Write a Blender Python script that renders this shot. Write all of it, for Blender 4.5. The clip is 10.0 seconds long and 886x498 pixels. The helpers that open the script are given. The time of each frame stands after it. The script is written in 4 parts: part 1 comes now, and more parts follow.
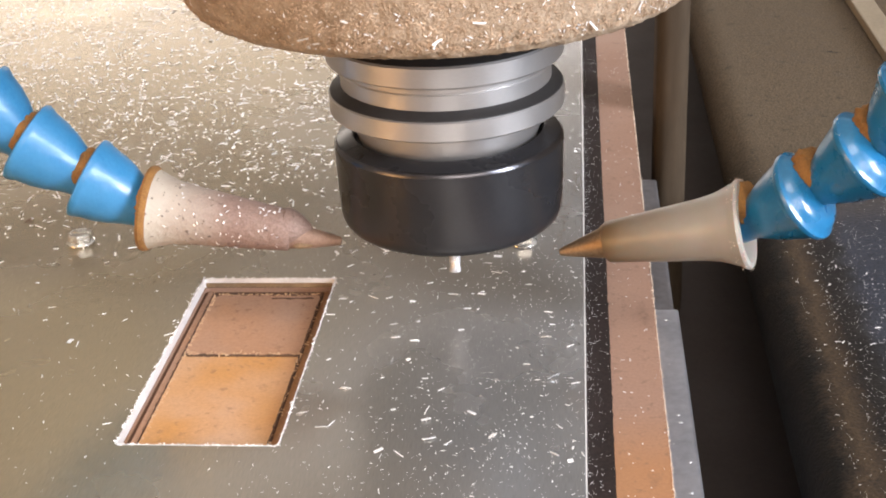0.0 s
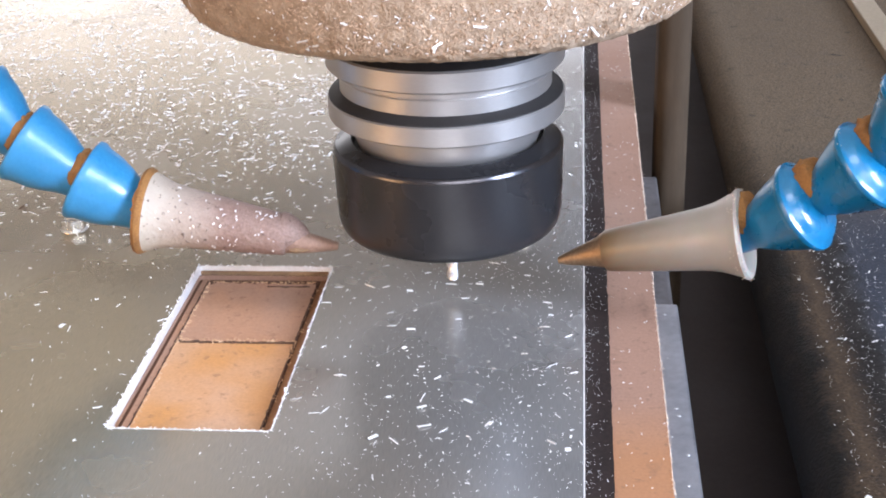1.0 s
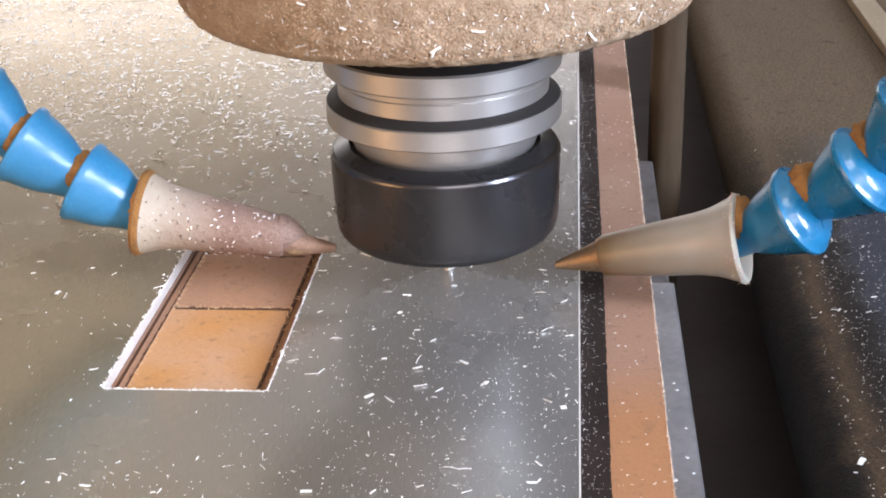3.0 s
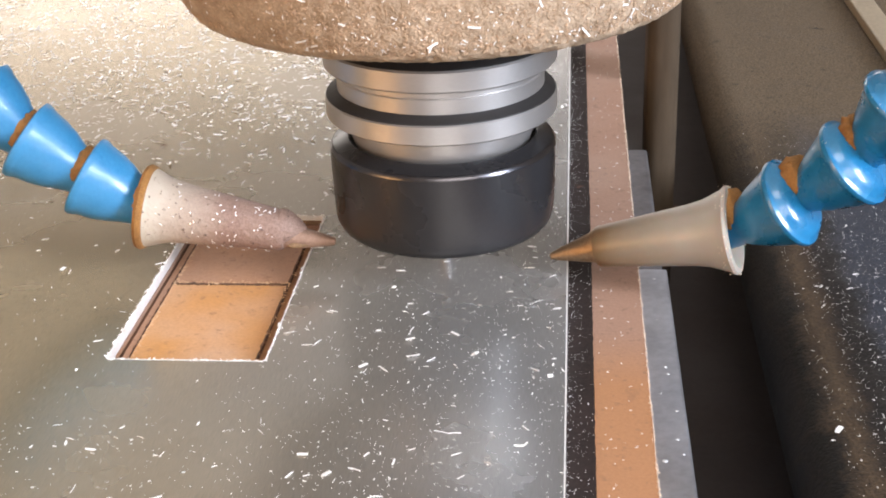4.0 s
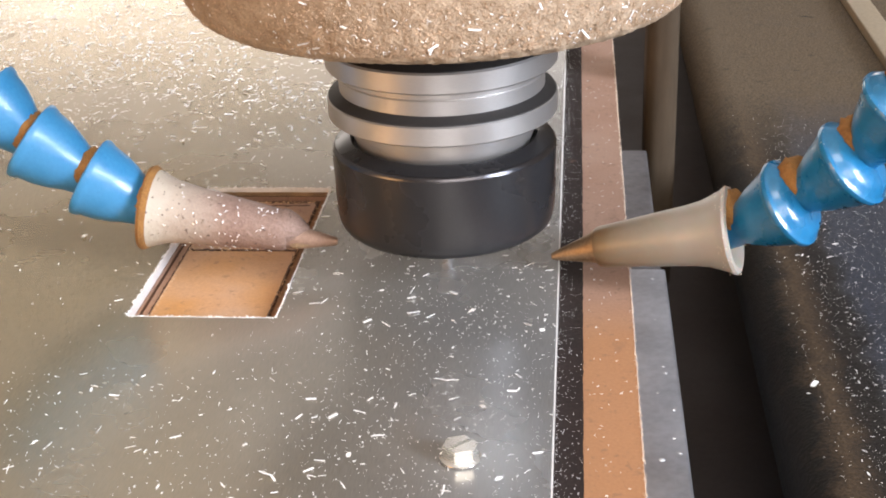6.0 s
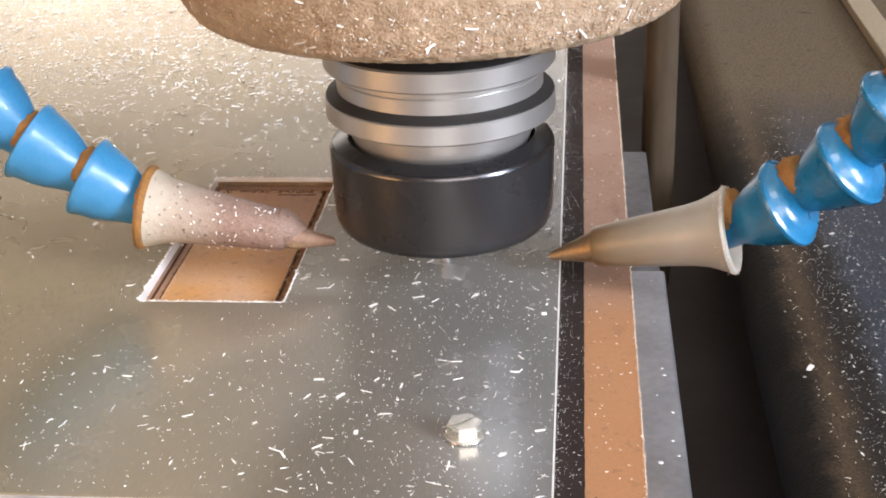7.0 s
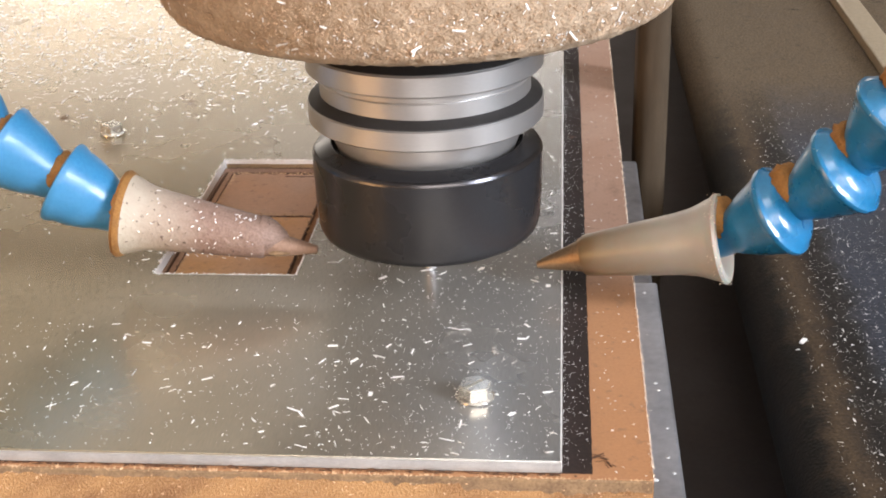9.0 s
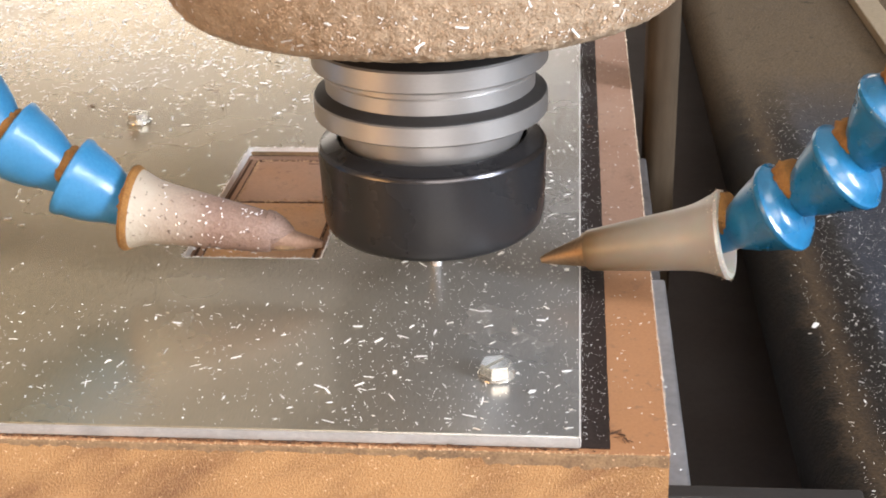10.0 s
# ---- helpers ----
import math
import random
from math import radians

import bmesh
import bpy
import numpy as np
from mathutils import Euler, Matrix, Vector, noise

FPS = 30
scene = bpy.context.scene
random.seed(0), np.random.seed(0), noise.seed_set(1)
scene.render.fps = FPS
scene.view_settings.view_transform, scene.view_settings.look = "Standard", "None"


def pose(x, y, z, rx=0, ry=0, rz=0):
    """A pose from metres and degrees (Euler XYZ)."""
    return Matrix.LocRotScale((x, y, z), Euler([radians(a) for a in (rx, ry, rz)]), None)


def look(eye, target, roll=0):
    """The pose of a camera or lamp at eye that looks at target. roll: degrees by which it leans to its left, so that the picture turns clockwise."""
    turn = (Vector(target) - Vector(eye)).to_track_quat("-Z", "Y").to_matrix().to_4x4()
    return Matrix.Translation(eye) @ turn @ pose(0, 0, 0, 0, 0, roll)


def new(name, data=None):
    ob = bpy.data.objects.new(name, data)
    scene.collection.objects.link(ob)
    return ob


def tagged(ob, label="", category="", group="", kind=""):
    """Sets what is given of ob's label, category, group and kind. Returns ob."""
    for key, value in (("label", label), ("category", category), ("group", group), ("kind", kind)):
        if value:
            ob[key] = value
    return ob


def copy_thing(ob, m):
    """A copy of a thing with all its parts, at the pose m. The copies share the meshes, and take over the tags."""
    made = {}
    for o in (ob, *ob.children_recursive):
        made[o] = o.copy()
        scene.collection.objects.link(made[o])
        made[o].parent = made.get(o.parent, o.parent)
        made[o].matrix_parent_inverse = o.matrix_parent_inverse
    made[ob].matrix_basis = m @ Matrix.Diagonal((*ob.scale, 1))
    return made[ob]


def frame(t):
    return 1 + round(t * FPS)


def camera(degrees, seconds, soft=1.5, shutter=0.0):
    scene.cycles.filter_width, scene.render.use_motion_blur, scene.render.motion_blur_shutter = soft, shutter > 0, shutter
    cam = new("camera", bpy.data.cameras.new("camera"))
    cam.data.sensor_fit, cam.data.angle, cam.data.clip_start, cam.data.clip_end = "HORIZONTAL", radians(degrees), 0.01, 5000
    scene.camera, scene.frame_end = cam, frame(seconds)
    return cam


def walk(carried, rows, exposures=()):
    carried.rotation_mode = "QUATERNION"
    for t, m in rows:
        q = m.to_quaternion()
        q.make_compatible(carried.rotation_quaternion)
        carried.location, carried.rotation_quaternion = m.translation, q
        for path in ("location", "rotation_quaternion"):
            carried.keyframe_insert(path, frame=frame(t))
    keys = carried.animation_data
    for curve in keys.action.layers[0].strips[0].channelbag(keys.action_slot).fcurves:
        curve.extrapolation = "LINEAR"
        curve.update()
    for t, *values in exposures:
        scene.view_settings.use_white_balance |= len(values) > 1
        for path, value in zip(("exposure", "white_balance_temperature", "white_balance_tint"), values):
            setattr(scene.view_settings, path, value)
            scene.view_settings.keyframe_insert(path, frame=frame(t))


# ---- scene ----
cam = camera(35.82, 10.0, soft=1.9, shutter=0.5)
EXPO = 0.2
CAM_ROWS = [
    (0, pose(0.02825, -0.27899, 0.14833, 64.408, 2.691, 5.012)),
    (0.5, pose(0.02845, -0.27821, 0.14632, 64.514, 2.237, 5.230)),
    (1, pose(0.02815, -0.27771, 0.14169, 64.939, 1.969, 5.262)),
    (1.5, pose(0.02707, -0.27722, 0.13933, 64.949, 1.961, 5.065)),
    (2, pose(0.02741, -0.27696, 0.13570, 65.283, 1.892, 5.193)),
    (2.5, pose(0.02718, -0.27739, 0.13331, 65.438, 1.843, 5.074)),
    (4, pose(0.02858, -0.28426, 0.13445, 65.016, 1.900, 5.021)),
    (4.5, pose(0.02828, -0.28568, 0.13507, 64.942, 1.941, 5.009)),
    (5, pose(0.02854, -0.28618, 0.13502, 65.024, 1.927, 5.073)),
    (5.5, pose(0.02892, -0.28598, 0.13519, 65.003, 2.017, 5.148)),
    (7, pose(0.03002, -0.28542, 0.13555, 65.014, 1.982, 5.220)),
    (7.5, pose(0.02881, -0.28324, 0.13481, 65.083, 1.875, 4.919)),
    (8, pose(0.02839, -0.28045, 0.13327, 65.312, 1.741, 4.695)),
    (8.5, pose(0.02816, -0.27847, 0.13256, 65.420, 1.548, 4.477)),
    (9, pose(0.02876, -0.27893, 0.13335, 65.326, 1.529, 4.623)),
    (9.5, pose(0.02970, -0.27943, 0.13394, 65.206, 1.630, 4.765)),
    (10, pose(0.03062, -0.28081, 0.13481, 65.104, 1.575, 5.163)),
]
# seconds, table x, table y, spindle height
FEED = [
    (0, 0.00000, 0.00000, 0.01175),
    (0.5, -0.00003, 0.00002, 0.00937),
    (1, 0.00032, -0.00008, 0.00713),
    (1.5, 0.00023, 0.00020, 0.00486),
    (2, 0.00026, 0.00052, 0.00284),
    (2.5, 0.00017, 0.00168, 0.00085),
    (4, -0.00169, 0.00849, -0.00173),
    (4.5, -0.00282, 0.01246, -0.00187),
    (5, -0.00348, 0.01761, -0.00178),
    (5.5, -0.00400, 0.02268, -0.00187),
    (7, -0.00312, 0.03493, -0.00123),
    (7.5, -0.00291, 0.03988, -0.00117),
    (8, -0.00220, 0.04516, -0.00108),
    (8.5, -0.00118, 0.05011, -0.00093),
    (9, 0.00008, 0.05435, -0.00047),
    (9.5, 0.00222, 0.05786, -0.00026),
    (10, 0.00324, 0.06097, -0.00000),
]

walk(cam, CAM_ROWS, exposures=[(0.0, EXPO - 0.16, 7250, 16), (0.25, EXPO - 0.02, 6800, 15), (0.5, EXPO + 0.08, 6100, 14), (1.0, EXPO - 0.01, 6100, 16), (1.5, EXPO - 0.2, 6050, 16), (2.0, EXPO - 0.24, 6250, 16), (2.6, EXPO - 0.23, 6450, 16), (4.2, EXPO - 0.09, 7000, 15), (7.5, EXPO - 0.12, 7120, 15), (10.0, EXPO - 0.15, 7300, 14)])

# ---- light ----
world = bpy.data.worlds.new("world")
scene.world = world
world.use_nodes = True
wn = world.node_tree
sky = wn.nodes.new("ShaderNodeTexSky")
sky.sky_type, sky.sun_disc = "NISHITA", False
sky.sun_elevation, sky.sun_rotation = radians(35), radians(300)
wn.links.new(sky.outputs[0], wn.nodes["Background"].inputs[0])
wn.nodes["Background"].inputs[1].default_value = 0.10


def area_light(name, eye, target, w, h, watts, colour):
    data = bpy.data.lights.new(name, "AREA")
    data.shape, data.size, data.size_y, data.energy, data.color = "RECTANGLE", w, h, watts, colour
    ob = new(name, data)
    ob.matrix_world = look(eye, target)
    return ob


# unseen area lights; the high, front and overhead ones are added fill
area_light("window_light_back", (-0.55, 2.42, 0.44), (0, 0, 0), 2.0, 0.34, 9.0, (1.0, 0.95, 0.90))
area_light("fill_light_high_left", (-0.80, 2.42, 1.68), (0, 0, 0), 1.3, 0.34, 1.1, (0.98, 0.96, 0.92))
area_light("fill_light_high", (0.65, 2.42, 1.66), (0, 0, 0), 1.1, 0.34, 1.4, (0.80, 0.90, 1.0))
area_light("window_light_left", (-1.92, -1.55, 0.42), (0, 0, 0.05), 1.0, 0.8, 21, (1.0, 0.54, 0.20))
area_light("window_light_right", (1.92, -1.1, 0.8), (0, 0, 0), 0.6, 1.0, 122, (0.70, 0.82, 1.0))
area_light("fill_light_front", (0.65, -2.02, 1.05), (0, 0, 0), 1.6, 0.9, 30, (1.0, 0.95, 0.90))
# added overhead fill, brightens the near plate and leaves the head's surroundings darker
area_light("fill_light_overhead", (0.15, -0.95, 1.86), (0, -0.05, 0), 0.9, 0.6, 14.5, (0.93, 0.96, 1.0))

# ---- materials ----


def principled(name):
    m = bpy.data.materials.new(name)
    m.use_nodes = True
    return m, m.node_tree, m.node_tree.nodes["Principled BSDF"]


def noise_node(nt, scale, detail=4, stretch=(1, 1, 1), rough=0.55):
    co = nt.nodes.new("ShaderNodeTexCoord")
    mp = nt.nodes.new("ShaderNodeMapping")
    mp.inputs["Scale"].default_value = stretch
    n = nt.nodes.new("ShaderNodeTexNoise")
    n.inputs["Scale"].default_value, n.inputs["Detail"].default_value, n.inputs["Roughness"].default_value = scale, detail, rough
    nt.links.new(co.outputs["Object"], mp.inputs[0])
    nt.links.new(mp.outputs[0], n.inputs["Vector"])
    return n.outputs["Fac"]


def ramp(nt, fac, stops):
    r = nt.nodes.new("ShaderNodeValToRGB")
    while len(r.color_ramp.elements) < len(stops):
        r.color_ramp.elements.new(0.5)
    for e, (at, c) in zip(r.color_ramp.elements, stops):
        e.position, e.color = at, (*c, 1) if len(c) == 3 else c
    nt.links.new(fac, r.inputs[0])
    return r.outputs[0]


def mixed(nt, fac, a, b):
    m = nt.nodes.new("ShaderNodeMix")
    m.data_type = "RGBA"
    for socket, v in ((m.inputs[0], fac), (m.inputs[6], a), (m.inputs[7], b)):
        if isinstance(v, (tuple, float, int)):
            socket.default_value = (*v, 1) if isinstance(v, tuple) and len(v) == 3 else v
        else:
            nt.links.new(v, socket)
    return m.outputs[2]


def bump(nt, b, fac, strength, distance):
    n = nt.nodes.new("ShaderNodeBump")
    n.inputs["Strength"].default_value, n.inputs["Distance"].default_value = strength, distance
    nt.links.new(fac, n.inputs["Height"])
    nt.links.new(n.outputs[0], b.inputs["Normal"])


def surface(name, dark, light, rough=(0.4, 0.6), metal=0.0, fine=900, coarse=60, stretch=(1, 1, 1), relief=0.3, depth=0.0002, coat=0.0):
    """Two scales of noise between two tones, with uneven gloss and a fine relief."""
    m, nt, b = principled(name)
    a, c = noise_node(nt, fine, 5, stretch), noise_node(nt, coarse, 4)
    both = nt.nodes.new("ShaderNodeMath")
    both.operation = "MULTIPLY_ADD"
    nt.links.new(a, both.inputs[0])
    both.inputs[1].default_value = 0.5
    half = nt.nodes.new("ShaderNodeMath")
    half.operation = "MULTIPLY"
    half.inputs[1].default_value = 0.5
    nt.links.new(c, half.inputs[0])
    nt.links.new(half.outputs[0], both.inputs[2])
    nt.links.new(ramp(nt, both.outputs[0], [(0.3, dark), (0.7, light)]), b.inputs["Base Color"])
    rr = ramp(nt, c, [(0.3, (rough[0],) * 3), (0.7, (rough[1],) * 3)])
    nt.links.new(rr, b.inputs["Roughness"])
    b.inputs["Metallic"].default_value = metal
    b.inputs["Coat Weight"].default_value = coat
    if relief:
        bump(nt, b, a, relief, depth)
    return m




def smeared_plate():
    """Brushed aluminium with faint oil smears, and a warm brown reflection tinted in at the left."""
    m, nt, b = principled("brushed_aluminium")
    brush, smear, tint = noise_node(nt, 500, 5, (14, 0.6, 1)), noise_node(nt, 22, 4), noise_node(nt, 9, 2)
    # brown reflection put into the colour, thinning out towards the near right corner
    co = nt.nodes.new("ShaderNodeTexCoord")
    sep = nt.nodes.new("ShaderNodeSeparateXYZ")
    nt.links.new(co.outputs["Object"], sep.inputs[0])
    reflected = nt.nodes.new("ShaderNodeMapRange")
    for k, v in zip(("From Min", "From Max", "To Min", "To Max"), (-0.075, 0.030, -0.45, 0.55)):
        reflected.inputs[k].default_value = v
    nt.links.new(sep.outputs[0], reflected.inputs["Value"])
    patchy = nt.nodes.new("ShaderNodeMath")
    patchy.operation, patchy.use_clamp = "MULTIPLY_ADD", True
    patchy.inputs[1].default_value = 1.0
    nt.links.new(tint, patchy.inputs[0])
    nt.links.new(reflected.outputs[0], patchy.inputs[2])
    a = mixed(nt, patchy.outputs[0], (0.37, 0.295, 0.18), (0.32, 0.32, 0.312))
    grain = ramp(nt, brush, [(0.3, (0.86, 0.86, 0.86)), (0.7, (1.18, 1.18, 1.18))])
    mul = nt.nodes.new("ShaderNodeMix")
    mul.data_type, mul.blend_type = "RGBA", "MULTIPLY"
    mul.inputs[0].default_value = 1.0
    nt.links.new(a, mul.inputs[6])
    nt.links.new(grain, mul.inputs[7])
    nt.links.new(mul.outputs[2], b.inputs["Base Color"])
    nt.links.new(ramp(nt, smear, [(0.32, (0.22, 0.22, 0.22)), (0.68, (0.30, 0.30, 0.30))]), b.inputs["Roughness"])
    b.inputs["Metallic"].default_value = 0.66
    bump(nt, b, brush, 0.12, 0.00008)
    return m


M_PLATE = smeared_plate()
M_CUT = surface("cut_aluminium", (0.66, 0.65, 0.63), (0.90, 0.89, 0.87), (0.4, 0.6), 0.45, 1500, 200, relief=0.3)
M_CHIP = surface("bright_swarf", (0.88, 0.87, 0.86), (0.97, 0.97, 0.96), (0.22, 0.45), 0.35, 800, 90, relief=0)


def fibreboard(name, orange, pink, dark, front=None):
    """Fibreboard in blotches of two tones, with dirty smudges and a fine fibre."""
    m, nt, b = principled(name)
    blotch, grain, smudge, dots = noise_node(nt, 30, 3), noise_node(nt, 1500, 4), noise_node(nt, 130, 6, (1, 0.45, 1), 0.65), noise_node(nt, 520, 2)
    tone = ramp(nt, blotch, [(0.40, (0, 0, 0)), (0.60, (1, 1, 1))])
    if front:
        # shade painted in: orange towards the front edge, greyer pink behind it (millimetres)
        co = nt.nodes.new("ShaderNodeTexCoord")
        sep = nt.nodes.new("ShaderNodeSeparateXYZ")
        nt.links.new(co.outputs["Object"], sep.inputs[0])
        mr = nt.nodes.new("ShaderNodeMapRange")
        for k, v in zip(("From Min", "From Max"), front):
            mr.inputs[k].default_value = v * 0.001
        nt.links.new(sep.outputs[1], mr.inputs["Value"])
        tone = mr.outputs[0]
    base = mixed(nt, tone, orange, pink)
    dirty = mixed(nt, ramp(nt, smudge, [(0.62, (0, 0, 0)), (0.80, (0.6, 0.6, 0.6))]), base, dark)
    dotted = mixed(nt, ramp(nt, dots, [(0.60, (0, 0, 0)), (0.74, (0.45, 0.45, 0.45))]), dirty, dark)
    mul = nt.nodes.new("ShaderNodeMix")
    mul.data_type, mul.blend_type = "RGBA", "MULTIPLY"
    mul.inputs[0].default_value = 1.0
    nt.links.new(dotted, mul.inputs[6])
    nt.links.new(ramp(nt, grain, [(0.3, (0.90, 0.89, 0.88)), (0.7, (1.07, 1.07, 1.07))]), mul.inputs[7])
    nt.links.new(mul.outputs[2], b.inputs["Base Color"])
    nt.links.new(ramp(nt, blotch, [(0.35, (0.5, 0.5, 0.5)), (0.65, (0.8, 0.8, 0.8))]), b.inputs["Roughness"])
    bump(nt, b, smudge, 0.15, 0.0003)
    return m


M_MDF = fibreboard("fibreboard", (0.50, 0.235, 0.072), (0.52, 0.305, 0.175), (0.18, 0.09, 0.05))
M_MDFWORN = fibreboard("worn_fibreboard", (0.33, 0.16, 0.074), (0.29, 0.17, 0.117), (0.13, 0.075, 0.05), front=(-62, -40))
M_MDFOILY = fibreboard("oil_stained_fibreboard", (0.40, 0.205, 0.11), (0.37, 0.225, 0.155), (0.13, 0.06, 0.035))


def sawn_board():
    m, nt, b = principled("sawn_fibreboard")
    co = nt.nodes.new("ShaderNodeTexCoord")
    mp = nt.nodes.new("ShaderNodeMapping")
    mp.vector_type = "TEXTURE"
    mp.inputs["Rotation"].default_value, mp.inputs["Scale"].default_value = (0, radians(-32), 0), (1, 1, 0.3)
    n = nt.nodes.new("ShaderNodeTexNoise")
    n.inputs["Scale"].default_value, n.inputs["Detail"].default_value = 40, 3
    nt.links.new(co.outputs["Object"], mp.inputs[0])
    nt.links.new(mp.outputs[0], n.inputs["Vector"])
    fine = noise_node(nt, 2200, 5)
    streak = ramp(nt, n.outputs["Fac"], [(0.34, (0.17, 0.075, 0.028)), (0.58, (0.36, 0.19, 0.074))])
    nt.links.new(mixed(nt, ramp(nt, fine, [(0.45, (0, 0, 0)), (0.75, (0.6, 0.6, 0.6))]), streak, (0.46, 0.29, 0.145)), b.inputs["Base Color"])
    b.inputs["Roughness"].default_value = 0.85
    bump(nt, b, fine, 0.8, 0.0006)
    return m


M_MDFSIDE = sawn_board()
M_FUZZ = surface("fibre_fuzz", (0.66, 0.50, 0.36), (0.88, 0.78, 0.66), (0.7, 0.9), 0, 2500, 400, relief=0)
M_TUFT = surface("tan_tufts", (0.40, 0.22, 0.11), (0.68, 0.46, 0.28), (0.7, 0.9), 0, 900, 200, relief=0)
M_CRUST = surface("tan_fibres", (0.22, 0.13, 0.07), (0.58, 0.42, 0.29), (0.7, 0.9), 0, 700, 150, relief=0)
M_BACKING = surface("black_backing", (0.010, 0.007, 0.006), (0.034, 0.023, 0.020), (0.65, 0.9), 0, 1500, 90, relief=0.5)
M_BACKING.node_tree.nodes["Principled BSDF"].inputs["Specular IOR Level"].default_value = 0.15
M_DARKBROWN = surface("dark_groove_brown", (0.045, 0.020, 0.011), (0.13, 0.06, 0.028), (0.7, 0.9), 0, 2200, 300, relief=0.4)
M_HOLDER = surface("satin_steel", (0.45, 0.44, 0.43), (0.55, 0.54, 0.53), (0.34, 0.41), 0.84, 900, 60, (1, 1, 12), 0.05, 0.00005)
M_BLACK = surface("blackened_steel", (0.014, 0.014, 0.015), (0.022, 0.022, 0.024), (0.25, 0.31), 0.0, 1200, 50, relief=0.05, depth=0.00005)
M_BLACK.node_tree.nodes["Principled BSDF"].inputs["Specular IOR Level"].default_value = 0.45
M_MATTEBLACK = surface("matte_black", (0.010, 0.009, 0.009), (0.022, 0.020, 0.019), (0.55, 0.7), 0, 1200, 90, relief=0.1)
M_SAWN = surface("sawn_aluminium", (0.40, 0.39, 0.38), (0.68, 0.67, 0.65), (0.35, 0.5), 0.75, 1200, 120, (1, 1, 6), 0.3)
M_SPOT = surface("pale_spot", (0.40, 0.42, 0.44), (0.60, 0.62, 0.64), (0.3, 0.5), 0, 900, 200, relief=0)
M_GRIME = surface("brown_grime", (0.09, 0.05, 0.025), (0.30, 0.19, 0.10), (0.7, 0.9), 0, 2200, 250, relief=0.4)
M_DARKSTEEL = surface("dark_steel", (0.06, 0.055, 0.05), (0.11, 0.10, 0.095), (0.3, 0.4), 0.8, 900, 60, relief=0.05)
M_CHAMFER = surface("glossy_black_edge", (0.05, 0.05, 0.055), (0.10, 0.10, 0.11), (0.18, 0.28), 0.9, 900, 60, relief=0.05)
M_CARBIDE = surface("carbide", (0.75, 0.75, 0.76), (0.9, 0.9, 0.9), (0.15, 0.3), 0.6, 1200, 200, relief=0.1)
M_BRASS = surface("dull_brass", (0.20, 0.13, 0.075), (0.38, 0.27, 0.17), (0.42, 0.6), 0.85, 1500, 120, relief=0.15)
M_TIPDUST = surface("dusty_brass", (0.20, 0.12, 0.085), (0.36, 0.24, 0.18), (0.5, 0.7), 0.35, 1500, 160, relief=0.4)
M_BLUE = surface("blue_plastic", (0.002, 0.11, 0.25), (0.007, 0.165, 0.345), (0.2, 0.4), 0, 1200, 120, relief=0.1, coat=0.4)
# left hose: dust-dulled gloss, with the light on it mixed into a paler blue
M_BLUE_DULL_LIT = surface("lit_dull_blue_plastic", (0.010, 0.145, 0.31), (0.035, 0.21, 0.40), (0.3, 0.5), 0, 1200, 120, relief=0.2, coat=0.12)
M_RUST = surface("orange_dust", (0.14, 0.057, 0.012), (0.34, 0.16, 0.042), (0.8, 0.95), 0, 2600, 300, relief=0.8, depth=0.0004)
M_BOLT = surface("zinc_plated", (0.70, 0.70, 0.65), (0.90, 0.89, 0.85), (0.16, 0.30), 0.9, 900, 200, relief=0.05)


